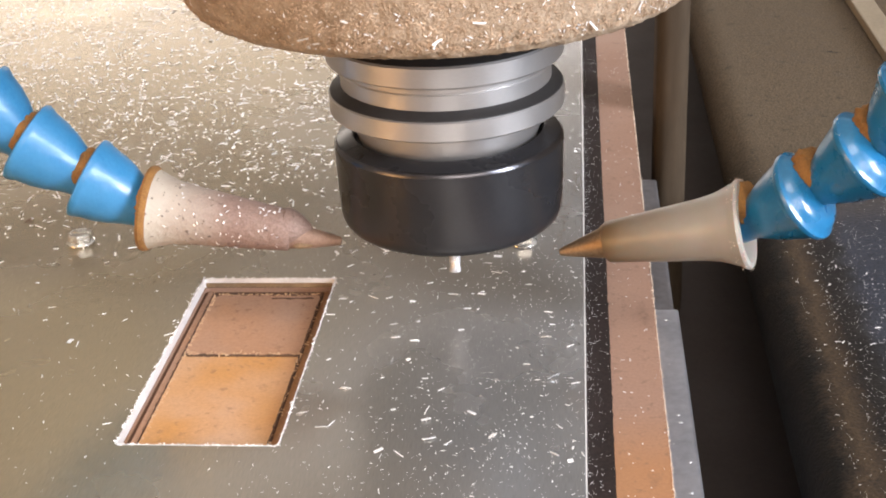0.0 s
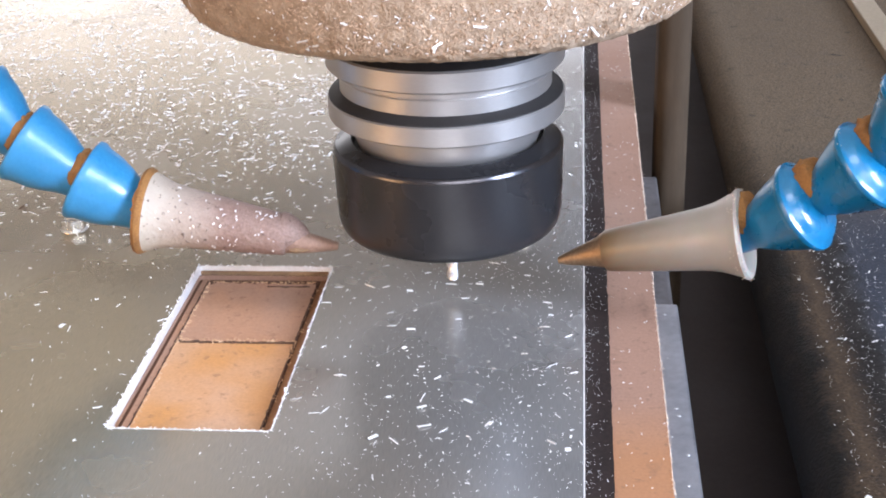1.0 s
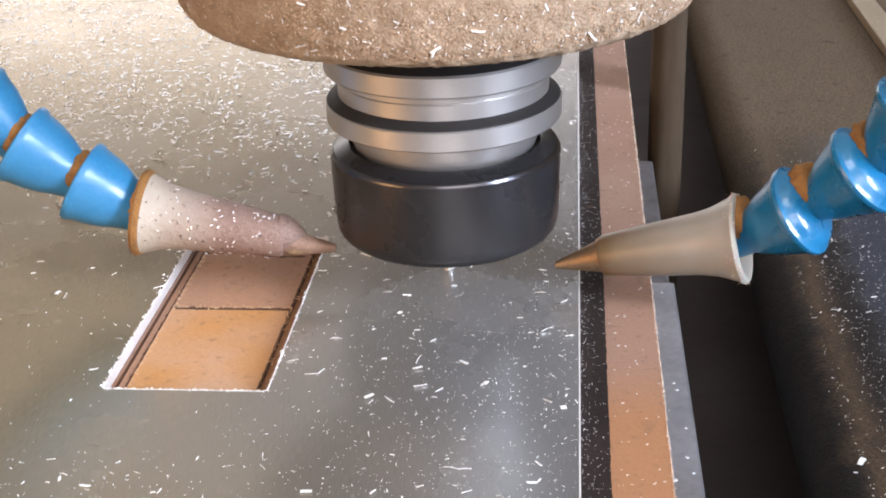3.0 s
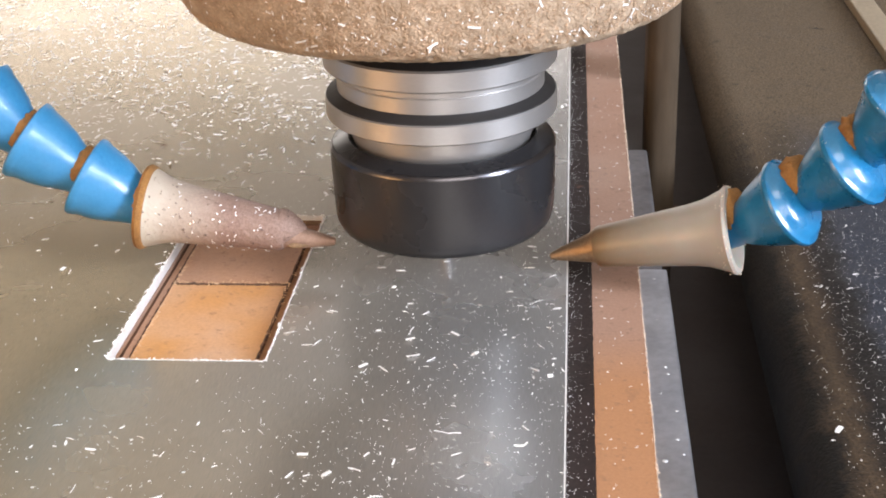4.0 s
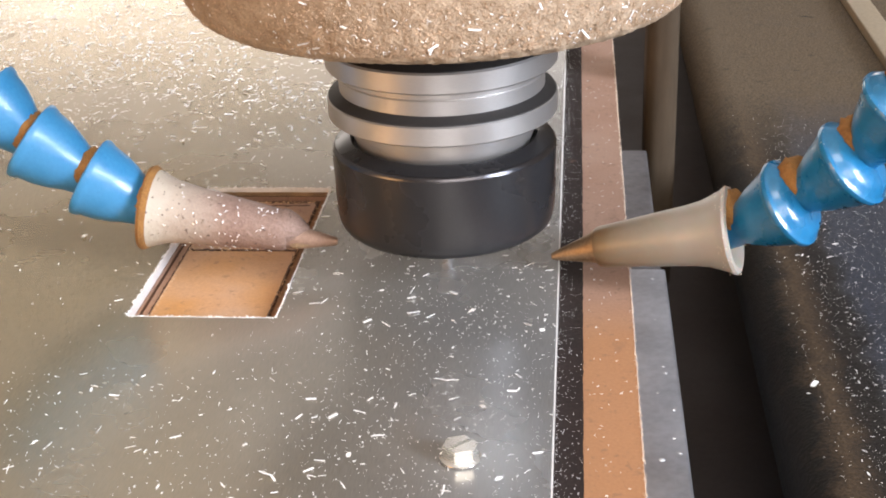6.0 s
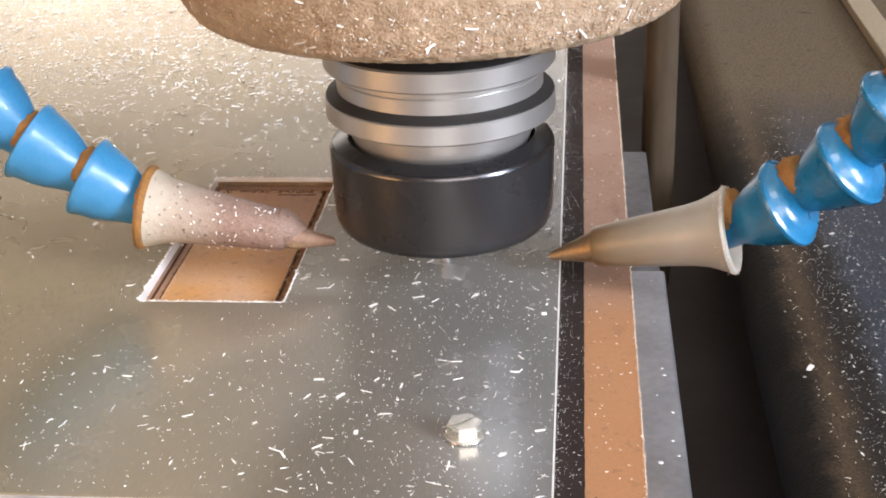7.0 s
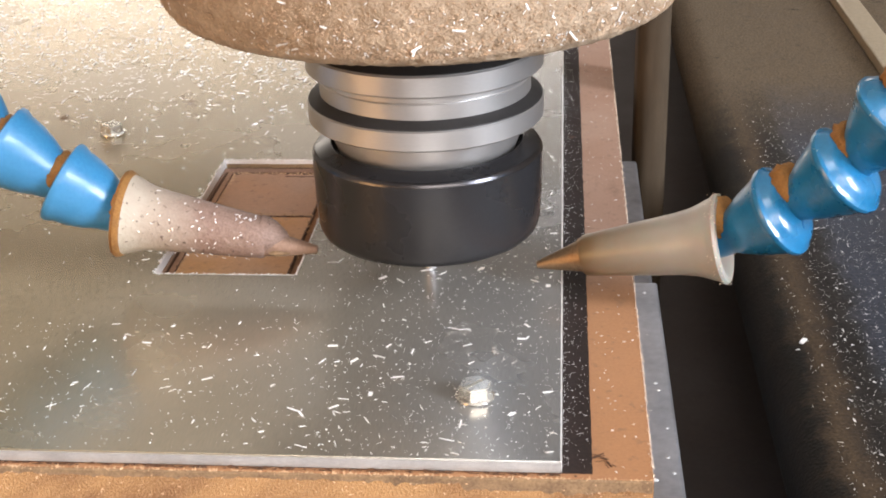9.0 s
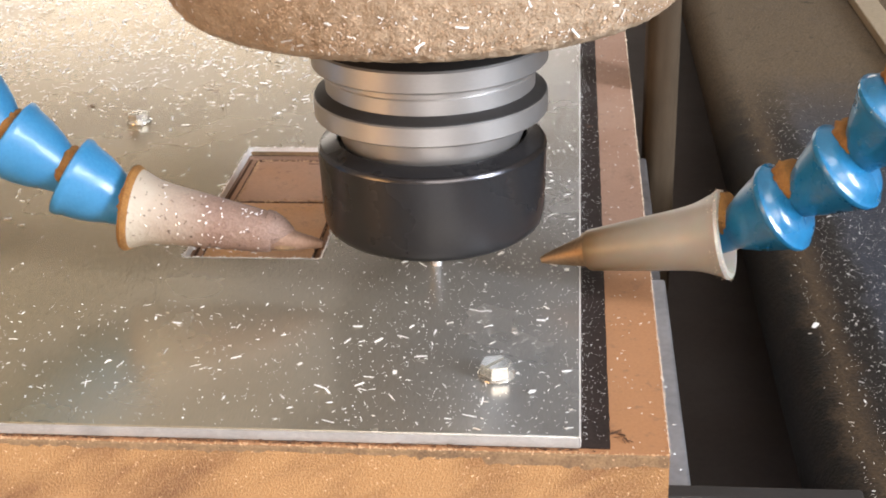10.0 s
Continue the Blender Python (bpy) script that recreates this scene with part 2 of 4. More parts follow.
def grimy_tray():
    """Dark wet sheet with brown grime caked along its lip; lip shade and a brown far reflection are painted in."""
    m, nt, b = principled("dark_wet_sheet")
    co = nt.nodes.new("ShaderNodeTexCoord")
    sep = nt.nodes.new("ShaderNodeSeparateXYZ")
    nt.links.new(co.outputs["Object"], sep.inputs[0])
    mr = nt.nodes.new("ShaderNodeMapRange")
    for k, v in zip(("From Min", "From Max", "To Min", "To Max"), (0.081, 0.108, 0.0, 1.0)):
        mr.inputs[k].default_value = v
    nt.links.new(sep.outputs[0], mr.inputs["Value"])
    n, fine = noise_node(nt, 110, 6, rough=0.65), noise_node(nt, 1300, 5)
    add = nt.nodes.new("ShaderNodeMath")
    add.operation, add.use_clamp = "MULTIPLY_ADD", True
    add.inputs[1].default_value = 0.5
    nt.links.new(n, add.inputs[0])
    off = nt.nodes.new("ShaderNodeMath")
    off.operation = "SUBTRACT"
    off.inputs[1].default_value = 0.25
    nt.links.new(mr.outputs[0], off.inputs[0])
    nt.links.new(off.outputs[0], add.inputs[2])
    # brown grime on the lip; the near-black stops paint shade on either side
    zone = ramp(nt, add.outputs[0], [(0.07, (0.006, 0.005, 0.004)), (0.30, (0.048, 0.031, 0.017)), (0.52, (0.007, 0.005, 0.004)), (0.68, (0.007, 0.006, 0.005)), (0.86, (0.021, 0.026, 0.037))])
    # towards the far end a brown reflection is put into the colour
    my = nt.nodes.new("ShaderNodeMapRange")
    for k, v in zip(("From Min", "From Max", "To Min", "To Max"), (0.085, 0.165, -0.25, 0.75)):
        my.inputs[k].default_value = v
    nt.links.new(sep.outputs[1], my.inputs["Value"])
    patch = nt.nodes.new("ShaderNodeMath")
    patch.operation, patch.use_clamp = "MULTIPLY_ADD", True
    patch.inputs[1].default_value = 0.5
    nt.links.new(n, patch.inputs[0])
    nt.links.new(my.outputs[0], patch.inputs[2])
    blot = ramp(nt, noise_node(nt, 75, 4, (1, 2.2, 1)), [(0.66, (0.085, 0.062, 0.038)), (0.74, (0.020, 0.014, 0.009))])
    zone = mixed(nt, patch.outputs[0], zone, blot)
    speck = ramp(nt, fine, [(0.32, (0.45, 0.45, 0.45)), (0.68, (1.6, 1.6, 1.6))])
    mul = nt.nodes.new("ShaderNodeMix")
    mul.data_type, mul.blend_type = "RGBA", "MULTIPLY"
    mul.inputs[0].default_value = 1.0
    nt.links.new(zone, mul.inputs[6])
    nt.links.new(speck, mul.inputs[7])
    nt.links.new(mul.outputs[2], b.inputs["Base Color"])
    gloss = ramp(nt, add.outputs[0], [(0.4, (0.75, 0.75, 0.75)), (0.8, (0.46, 0.46, 0.46))])
    nt.links.new(mixed(nt, patch.outputs[0], gloss, (0.85, 0.85, 0.85)), b.inputs["Roughness"])
    b.inputs["Specular IOR Level"].default_value = 0.25
    bump(nt, b, fine, 0.7, 0.0005)
    return m


M_TRAY = grimy_tray()
M_MDFDARK = surface("browned_fibreboard", (0.17, 0.07, 0.025), (0.33, 0.15, 0.055), (0.7, 0.9), 0, 1600, 120, relief=0.5, depth=0.0004)
M_TROUGH = surface("black_trough", (0.026, 0.018, 0.015), (0.040, 0.029, 0.024), (0.7, 0.9), 0, 700, 30, relief=0.1)
M_RAIL = surface("bed_aluminium", (0.34, 0.36, 0.40), (0.52, 0.55, 0.60), (0.35, 0.5), 0.9, 500, 60, relief=0.2)
M_POST = surface("olive_paint", (0.033, 0.023, 0.014), (0.060, 0.042, 0.026), (0.75, 0.9), 0, 500, 40, (1, 1, 0.2), relief=0.15)
M_POST.node_tree.nodes["Principled BSDF"].inputs["Specular IOR Level"].default_value = 0.2
M_FARBED = surface("dark_far_bed", (0.07, 0.068, 0.068), (0.17, 0.17, 0.18), (0.4, 0.6), 0.5, 300, 60, relief=0.2)
M_TRIM = surface("cream_trim", (0.19, 0.15, 0.10), (0.30, 0.25, 0.175), (0.4, 0.6), 0, 700, 40, relief=0.2)
M_WALL = surface("workshop_wall", (0.40, 0.35, 0.29), (0.50, 0.44, 0.37), (0.7, 0.9), 0, 30, 2, relief=0.1)
# for the unseen north wall, browned for its reflection in the plate
M_BROWN = surface("brown_wall", (0.055, 0.04, 0.026), (0.10, 0.074, 0.048), (0.6, 0.8), 0, 30, 2, relief=0.2)
M_CEILING = surface("white_ceiling", (0.72, 0.71, 0.69), (0.82, 0.81, 0.79), (0.8, 0.9), 0, 30, 2, relief=0.1)
M_FLOOR = surface("concrete", (0.16, 0.15, 0.14), (0.26, 0.25, 0.23), (0.6, 0.85), 0, 40, 3, relief=0.2)
M_UNDERSIDE = surface("dark_underside", (0.05, 0.045, 0.04), (0.085, 0.075, 0.065), (0.5, 0.7), 0, 200, 8, relief=0.1)


def dusted(name, base, dust, low, high, scale, rough, relief):
    """A surface under a patchy layer of milling dust."""
    m, nt, b = principled(name)
    n1, n2 = noise_node(nt, scale, 6, rough=0.7), noise_node(nt, scale * 6, 4)
    f = ramp(nt, n1, [(low, (0, 0, 0)), (high, (1, 1, 1))])
    grain = ramp(nt, n2, [(0.3, tuple(v * 0.62 for v in dust)), (0.7, dust)])
    nt.links.new(mixed(nt, f, base, grain), b.inputs["Base Color"])
    nt.links.new(ramp(nt, n1, [(low, (rough,) * 3), (high, (0.9,) * 3)]), b.inputs["Roughness"])
    bump(nt, b, n2, relief, 0.0005)
    return m


M_DOME = dusted("dusty_housing", (0.21, 0.135, 0.075), (0.50, 0.375, 0.26), 0.28, 0.62, 300, 0.6, 0.9)


def stained_nozzle():
    """Milky plastic, browned towards its tip."""
    m, nt, b = principled("milky_nozzle")
    co = nt.nodes.new("ShaderNodeTexCoord")
    sep = nt.nodes.new("ShaderNodeSeparateXYZ")
    nt.links.new(co.outputs["Object"], sep.inputs[0])
    mr = nt.nodes.new("ShaderNodeMapRange")
    for k, v in zip(("From Min", "From Max", "To Min", "To Max"), (0.034, 0.056, 0.95, 0.05)):
        mr.inputs[k].default_value = v
    nt.links.new(sep.outputs[0], mr.inputs["Value"])
    n = noise_node(nt, 140, 5)
    mul = nt.nodes.new("ShaderNodeMath")
    mul.operation = "MULTIPLY_ADD"
    mul.inputs[1].default_value = 0.35
    nt.links.new(n, mul.inputs[0])
    nt.links.new(mr.outputs[0], mul.inputs[2])
    low = nt.nodes.new("ShaderNodeMath")
    low.operation, low.use_clamp = "SUBTRACT", True
    nt.links.new(mul.outputs[0], low.inputs[0])
    low.inputs[1].default_value = 0.12
    nt.links.new(mixed(nt, low.outputs[0], (0.33, 0.32, 0.29), (0.15, 0.10, 0.052)), b.inputs["Base Color"])
    b.inputs["Roughness"].default_value = 0.36
    b.inputs["Subsurface Weight"].default_value = 0.25
    b.inputs["Subsurface Scale"].default_value = 0.003
    bump(nt, b, n, 0.06, 0.0003)
    return m


M_NOZZLE = stained_nozzle()


def caked_nozzle():
    """Pale flare, darkening through pinkish-brown caked dust towards the tip, pitted."""
    m, nt, b = principled("dust_caked_nozzle")
    co = nt.nodes.new("ShaderNodeTexCoord")
    sep = nt.nodes.new("ShaderNodeSeparateXYZ")
    nt.links.new(co.outputs["Object"], sep.inputs[0])
    mr = nt.nodes.new("ShaderNodeMapRange")
    for k, v in zip(("From Min", "From Max", "To Min", "To Max"), (-0.066, -0.046, -0.35, 0.75)):
        mr.inputs[k].default_value = v
    nt.links.new(sep.outputs[0], mr.inputs["Value"])
    n, pits, grain = noise_node(nt, 170, 5), noise_node(nt, 900, 2), noise_node(nt, 2200, 3)
    fac = nt.nodes.new("ShaderNodeMath")
    fac.operation, fac.use_clamp = "MULTIPLY_ADD", True
    fac.inputs[1].default_value = 0.6
    nt.links.new(n, fac.inputs[0])
    nt.links.new(mr.outputs[0], fac.inputs[2])
    cake = ramp(nt, grain, [(0.3, (0.155, 0.095, 0.072)), (0.7, (0.255, 0.165, 0.13))])
    col = mixed(nt, fac.outputs[0], (0.40, 0.35, 0.28), cake)
    nt.links.new(mixed(nt, ramp(nt, pits, [(0.64, (0, 0, 0)), (0.70, (0.8, 0.8, 0.8))]), col, (0.06, 0.035, 0.025)), b.inputs["Base Color"])
    b.inputs["Roughness"].default_value = 0.7
    bump(nt, b, pits, 0.6, 0.0005)
    return m


M_NOZZLE_DUSTY = caked_nozzle()

# ---- building blocks ----
mm = 0.001


def mesh_of(name, bm, material, smooth=0.0):
    me = bpy.data.meshes.new(name)
    bmesh.ops.recalc_face_normals(bm, faces=bm.faces)
    bm.to_mesh(me)
    bm.free()
    me.materials.append(material)
    if smooth:
        me.polygons.foreach_set("use_smooth", [True] * len(me.polygons))
        me.set_sharp_from_angle(angle=radians(smooth))
    return me


def part(name, bm, material, parent=None, label="", smooth=0.0):
    ob = new(name, mesh_of(name, bm, material, smooth))
    if parent:
        ob.parent = parent
    return tagged(ob, label)


def empty(name, label, category, group=""):
    ob = new(name)
    ob.empty_display_size = 0.01
    return tagged(ob, label, category, group)


def box(x0, x1, y0, y1, z0, z1, bevel=0.0, seg=2):
    bm = bmesh.new()
    bmesh.ops.create_cube(bm, size=1, matrix=Matrix.LocRotScale(
        ((x0 + x1) / 2, (y0 + y1) / 2, (z0 + z1) / 2), None, (x1 - x0, y1 - y0, z1 - z0)))
    if bevel:
        bmesh.ops.bevel(bm, geom=bm.edges[:], offset=bevel, segments=seg, affect="EDGES", profile=0.5)
    return bm


def lathe(profile, segs=96, m=None, cap=True):
    """A turned solid from (radius, height) pairs in millimetres, bottom to top."""
    bm = bmesh.new()
    rings = []
    for r, z in profile:
        rings.append([bm.verts.new((r * mm * math.cos(a), r * mm * math.sin(a), z * mm))
                      for a in (2 * math.pi * k / segs for k in range(segs))])
    for lo, hi in zip(rings, rings[1:]):
        for k in range(segs):
            bm.faces.new((lo[k], lo[(k + 1) % segs], hi[(k + 1) % segs], hi[k]))
    if cap:
        bm.faces.new(rings[0][::-1])
        bm.faces.new(rings[-1])
    if m is not None:
        bm.transform(m)
    return bm


def along(a, b):
    """A pose at a (millimetres) whose z axis points to b."""
    a, b = Vector(a) * mm, Vector(b) * mm
    return Matrix.Translation(a) @ (b - a).to_track_quat("Z", "Y").to_matrix().to_4x4()


def holed_slab(outer, holes, z_top, z_bottom):
    """A slab with through holes; loops of (x, y) in millimetres."""
    bm = bmesh.new()
    edges = []
    for loop in (outer, *holes):
        vs = [bm.verts.new((x * mm, y * mm, z_top * mm)) for x, y in loop]
        edges += [bm.edges.new((vs[k], vs[(k + 1) % len(vs)])) for k in range(len(vs))]
    bmesh.ops.triangle_fill(bm, use_beauty=True, use_dissolve=False, edges=edges)
    up = bmesh.ops.extrude_face_region(bm, geom=bm.faces[:])
    for v in up["geom"]:
        if isinstance(v, bmesh.types.BMVert):
            v.co.z = z_bottom * mm
    return bm


def rounded(x0, x1, y0, y1, r, n=5):
    pts = []
    for cx, cy, a0 in ((x1 - r, y1 - r, 0), (x0 + r, y1 - r, 90), (x0 + r, y0 + r, 180), (x1 - r, y0 + r, 270)):
        pts += [(cx + r * math.cos(radians(a0 + 90 * k / n)), cy + r * math.sin(radians(a0 + 90 * k / n))) for k in range(n + 1)]
    return pts


def flakes(name, items, material, label, category, curl=0.05):
    """Many small bent slivers in one mesh. items: place, normal, turn, length, width, thickness."""
    verts, faces = [], []
    rng = random.Random(len(items))
    for p, n, turn, ln, wd, th in items:
        n = Vector(n).normalized()
        q = n.to_track_quat("Z", "Y").to_matrix() @ Matrix.Rotation(turn, 3, "Z")
        tilt = Matrix.Rotation(rng.uniform(-0.28, 0.28), 3, "Y") @ Matrix.Rotation(rng.uniform(-0.35, 0.35), 3, "X")
        q = q @ tilt
        lift = n * (th * 0.5 + abs(rng.gauss(0, 0.12)) * ln)
        bend = rng.uniform(-curl, curl) * ln
        taper = rng.choice((0.35, 0.8, 0.95, 1.0))
        base = len(verts)
        for k, s in enumerate((-0.5, 0.0, 0.5)):
            w = wd * (taper if k != 1 else 1.0)
            for dy, dz in ((-0.5, 0), (0.5, 0), (0.5, 1), (-0.5, 1)):
                v = q @ Vector((s * ln, dy * w + (bend if k == 1 else 0), (dz - 0.5) * th + (abs(bend) * 0.4 if k == 1 else 0)))
                verts.append(Vector(p) + lift + v)
        for k in (0, 4):
            for j in range(4):
                a, b = base + k + j, base + k + (j + 1) % 4
                faces.append((a, b, b + 4, a + 4))
        faces.append((base + 3, base + 2, base + 1, base))
        faces.append((base + 8, base + 9, base + 10, base + 11))
    me = bpy.data.meshes.new(name)
    me.from_pydata(verts, [], faces)
    me.materials.append(material)
    return tagged(new(name, me), label, category, kind="stuff")


TABLE, HEAD, SHAKEN, SADDLE = [], [], [], []   # what travels with the table; with the spindle head; trembles on it; moves sideways only

# ---- room ----
def build_room():
    def wall(name, bm, material=M_WALL):
        tagged(part(name, bm, material), kind="structure")
    wall("floor", box(-2.2, 2.2, -2.2, 2.7, -1.0, -0.9), M_FLOOR)
    # the ceiling opening is added for the overhead fill
    wall("ceiling", holed_slab([(-2200, -2200), (2200, -2200), (2200, 2700), (-2200, 2700)], [[(-350, -1330), (650, -1330), (650, -560), (-350, -560)]], 2000, 1900), M_CEILING)

    def pierced(name, half, height, holes, place):
        bm = holed_slab([(-half, -900), (half, -900), (half, height), (-half, height)], holes, 60, -60)
        bm.transform(place)
        wall(name, bm, M_BROWN if name == "wall_north" else M_WALL)
    # openings in the unseen walls are placed to suit the area lights
    rot = pose(0, 0, 0, 90, 0, 0)
    pierced("wall_north", 2200, 1900, [[(-1560, 260), (460, 260), (460, 620), (-1560, 620)], [(-1450, 1500), (-150, 1500), (-150, 1860), (-1450, 1860)], [(100, 1480), (1200, 1480), (1200, 1840), (100, 1840)]], pose(0, 2.56, 0) @ rot)
    pierced("wall_west", 2400, 1900, [[(-2200, 10), (-1100, 10), (-1100, 830), (-2200, 830)]], pose(-2.06, 0.1, 0, 0, 0, 90) @ rot)
    pierced("wall_east", 2400, 1900, [[(-1500, 300), (-900, 300), (-900, 1300), (-1500, 1300)]], pose(2.06, 0.1, 0, 0, 0, 90) @ rot)
    pierced("wall_south", 2200, 1900, [[(-150, 600), (1450, 600), (1450, 1500), (-150, 1500)]], pose(0, -2.16, 0) @ rot)


build_room()

# ---- machine bed, still ----
def build_bed():
    bed = empty("machine_bed", "machine bed of aluminium with a dark painted base under the table", "machine bed")
    part("bed_plate", box(-0.45, 0.0535, -0.35, 0.036, -0.045, -0.0206, 0.0006), M_RAIL, bed, "dull aluminium bed plate")
    part("base", box(-0.45, 0.55, -0.35, 0.80, -0.90, -0.075, 0.004), M_TROUGH, bed, "dark painted base")
    # far part of the bed, set lower and in a darker tone
    part("bed_far_part", box(-0.45, 0.0528, 0.0362, 0.1285, -0.050, -0.0232, 0.0008), M_FARBED, bed, "lower, darker far part of the bed")
    part("post", box(0.0522, 0.0622, 0.129, 0.150, -0.0755, 0.10, 0.0042, 6), M_POST, bed, "brown painted upright", smooth=60)
    SADDLE.append(bed)
    return bed


build_bed()

# ---- what lies on the moving table ----
PX0, PX1, PY0, PY1 = -63.2, -30.3, -58.9, 13.4


def build_work():
    plate = holed_slab([(-320, -131.7), (29.4, -131.9), (29.4, 420), (-320, 420)], [rounded(PX0, PX1, PY0, PY1, 1.3)], 0, -2.3)
    sharp = [e for e in plate.edges if len(e.link_faces) == 2 and e.calc_face_angle(0) > 1.0]
    bmesh.ops.bevel(plate, geom=sharp, offset=0.00022, segments=1, affect="EDGES")
    sheet = tagged(part("aluminium_plate", plate, M_PLATE, smooth=30), "brushed aluminium sheet with a milled rectangular pocket, swarf on it", "metal plate")
    rim = holed_slab(rounded(PX0 + 0.004, PX1 - 0.004, PY0 + 0.004, PY1 - 0.004, 1.3), [rounded(PX0 + 0.25, PX1 - 0.25, PY0 + 0.25, PY1 - 0.25, 1.1)], -0.06, -2.29)
    part("cut_edge", rim, M_CUT, sheet, "bright milled edge")
    part("side_edge", box(0.02925, 0.02955, -0.1318, 0.42, -0.0022, -0.00006), M_CUT, sheet, "bright sawn edge")
    part("front_edge", box(-0.32, 0.0293, -0.13205, -0.1316, -0.0022, -0.0002), M_SAWN, sheet, "bright sawn edge")
    TABLE.append(sheet)

    rng = random.Random(3)
    ragged = [(34.85 - 0.0012 * max(y, 0) + rng.gauss(0, 0.05), y) for y in np.arange(-131.6, 416, 1.7).tolist()]
    foil = holed_slab([(-318, -131.75), *ragged, (34.3, 418), (-318, 418)], [rounded(PX0, PX1, PY0, PY1, 1.3)], -2.32, -2.58)
    TABLE.append(tagged(part("backing_sheet", foil, M_BACKING), "black backing sheet showing as a strip beside the plate", "backing sheet"))

    board = empty("fibreboard_panel", "orange-brown fibreboard panel clamped under the aluminium plate", "board")
    top = holed_slab([(-330, -132.85), (45.4, -132.85), (45.4, 430), (-330, 430)], [rounded(PX0 + 0.2, PX1 - 0.2, PY0 + 0.2, PY1 - 0.2, 1.2)], -2.6, -3.8)
    part("top_layer", top, M_MDFWORN, board, "worn pinkish-brown fibreboard face")
    part("core", box(-0.33, 0.0454, -0.1332, 0.43, -0.0202, -0.0038), M_MDFSIDE, board, "rough sawn fibreboard edge")
    rng = random.Random(11)
    low = [(x, -3.9 - 0.9 * noise.noise(Vector((x * 0.11, 0, 3))) - 0.5 * noise.noise(Vector((x * 0.6, 1, 0))) - abs(rng.gauss(0, 0.25)) - (1.3 if x > 12 else 0)) for x in np.arange(-330, 45.3, 0.8).tolist()]
    band = bmesh.new()
    rows = [[band.verts.new((x * mm, y * mm, z * mm)) for y, z in ((-133.28, zz), (-133.34, -3.0), (-133.2, -2.66))] for x, zz in low]
    for p, q in zip(rows, rows[1:]):
        for k in range(2):
            band.faces.new((p[k], q[k], q[k + 1], p[k + 1]))
    part("edge_band", band, M_GRIME, board, "dull browned band along the sawn edge")
    # panels left standing in the pocket, grooves between them
    part("pocket_panel", box(-0.0603, -0.03365, -0.0186, 0.0107, -0.0038, -0.0030, 0.0002, 1), M_MDFOILY, board, "oil-darkened fibreboard panel")
    part("pocket_panel", box(-0.0603, -0.03365, -0.0584, -0.0194, -0.0038, -0.0029, 0.0002, 1), M_MDF, board)
    part("pocket_channel", box(-0.0622, -0.0606, -0.0580, 0.0128, -0.0038, -0.0033, 0.0002, 1), M_MDFOILY, board)
    part("pocket_groove", box(-0.06295, -0.0623, -0.0585, 0.0128, -0.0038, -0.0036), M_DARKBROWN, board, "dark groove")
    part("pocket_channel", box(-0.0333, -0.0307, -0.0585, 0.0128, -0.0038, -0.0033, 0.0002, 1), M_MDFDARK, board)
    part("pocket_groove", box(-0.03363, -0.03332, -0.0580, 0.0125, -0.0038, -0.0036), M_DARKBROWN, board, "dark groove")
    part("pocket_groove", box(-0.0604, -0.0335, 0.0108, 0.0128, -0.0038, -0.0036), M_DARKBROWN, board, "dark groove")
    part("pocket_groove", box(-0.0604, -0.0336, -0.0197, -0.0183, -0.0038, -0.0035), M_DARKBROWN, board, "dark groove")
    def dark_line(x0, y0, x1, y1, width, z, seed):
        """A ragged dark line, a thin solid a little proud of the panels."""
        n = int(math.hypot(x1 - x0, y1 - y0) / 0.7)
        d = Vector((x1 - x0, y1 - y0, 0)).normalized()
        across = Vector((-d.y, d.x, 0))
        bm = bmesh.new()
        rows = []
        for k in range(n + 1):
            c = Vector((x0, y0, z)).lerp(Vector((x1, y1, z)), k / n)
            wa = max(width * (0.42 + 0.95 * noise.noise(Vector((k * 0.37, seed, 0)))), 0.02)
            wb = max(width * (0.42 + 0.95 * noise.noise(Vector((k * 0.41, seed, 9)))), 0.02)
            rows.append([bm.verts.new((c + across * s + Vector((0, 0, h))) * mm) for s, h in ((wa, 0), (-wb, 0), (-wb, -0.5), (wa, -0.5))])
        for p, q in zip(rows, rows[1:]):
            for k in range(4):
                bm.faces.new((p[k], q[k], q[(k + 1) % 4], p[(k + 1) % 4]))
        part("ragged_dark_line", bm, M_DARKBROWN, board, "ragged dark line")
    # the grooves' darkness is put into the colour of these raised strips
    dark_line(-60.4, -19.0, -33.6, -19.0, 0.95, -2.86, 1)
    dark_line(-60.2, 10.6, -33.6, 10.6, 1.3, -2.96, 3)
    dark_line(-33.7, -57.8, -33.7, 10.4, 0.4, -2.86, 4)
    dark_line(-60.4, -57.6, -60.4, 10.4, 0.38, -2.86, 5)
    dark_line(-60.2, -58.1, -34.0, -58.1, 0.55, -2.86, 6)
    dark_line(-45.5, 8.4, -35.2, 8.4, 0.8, -2.97, 7)
    # brown strip in place of the shadow line at the far wall's foot
    part("wall_foot_strip", box(-0.0628, -0.0308, PY1 * mm - 0.0006, PY1 * mm - 0.00027, -0.0022, -0.0012), M_GRIME, board, "brown strip low on the pocket's far wall")
    TABLE.append(board)


build_work()


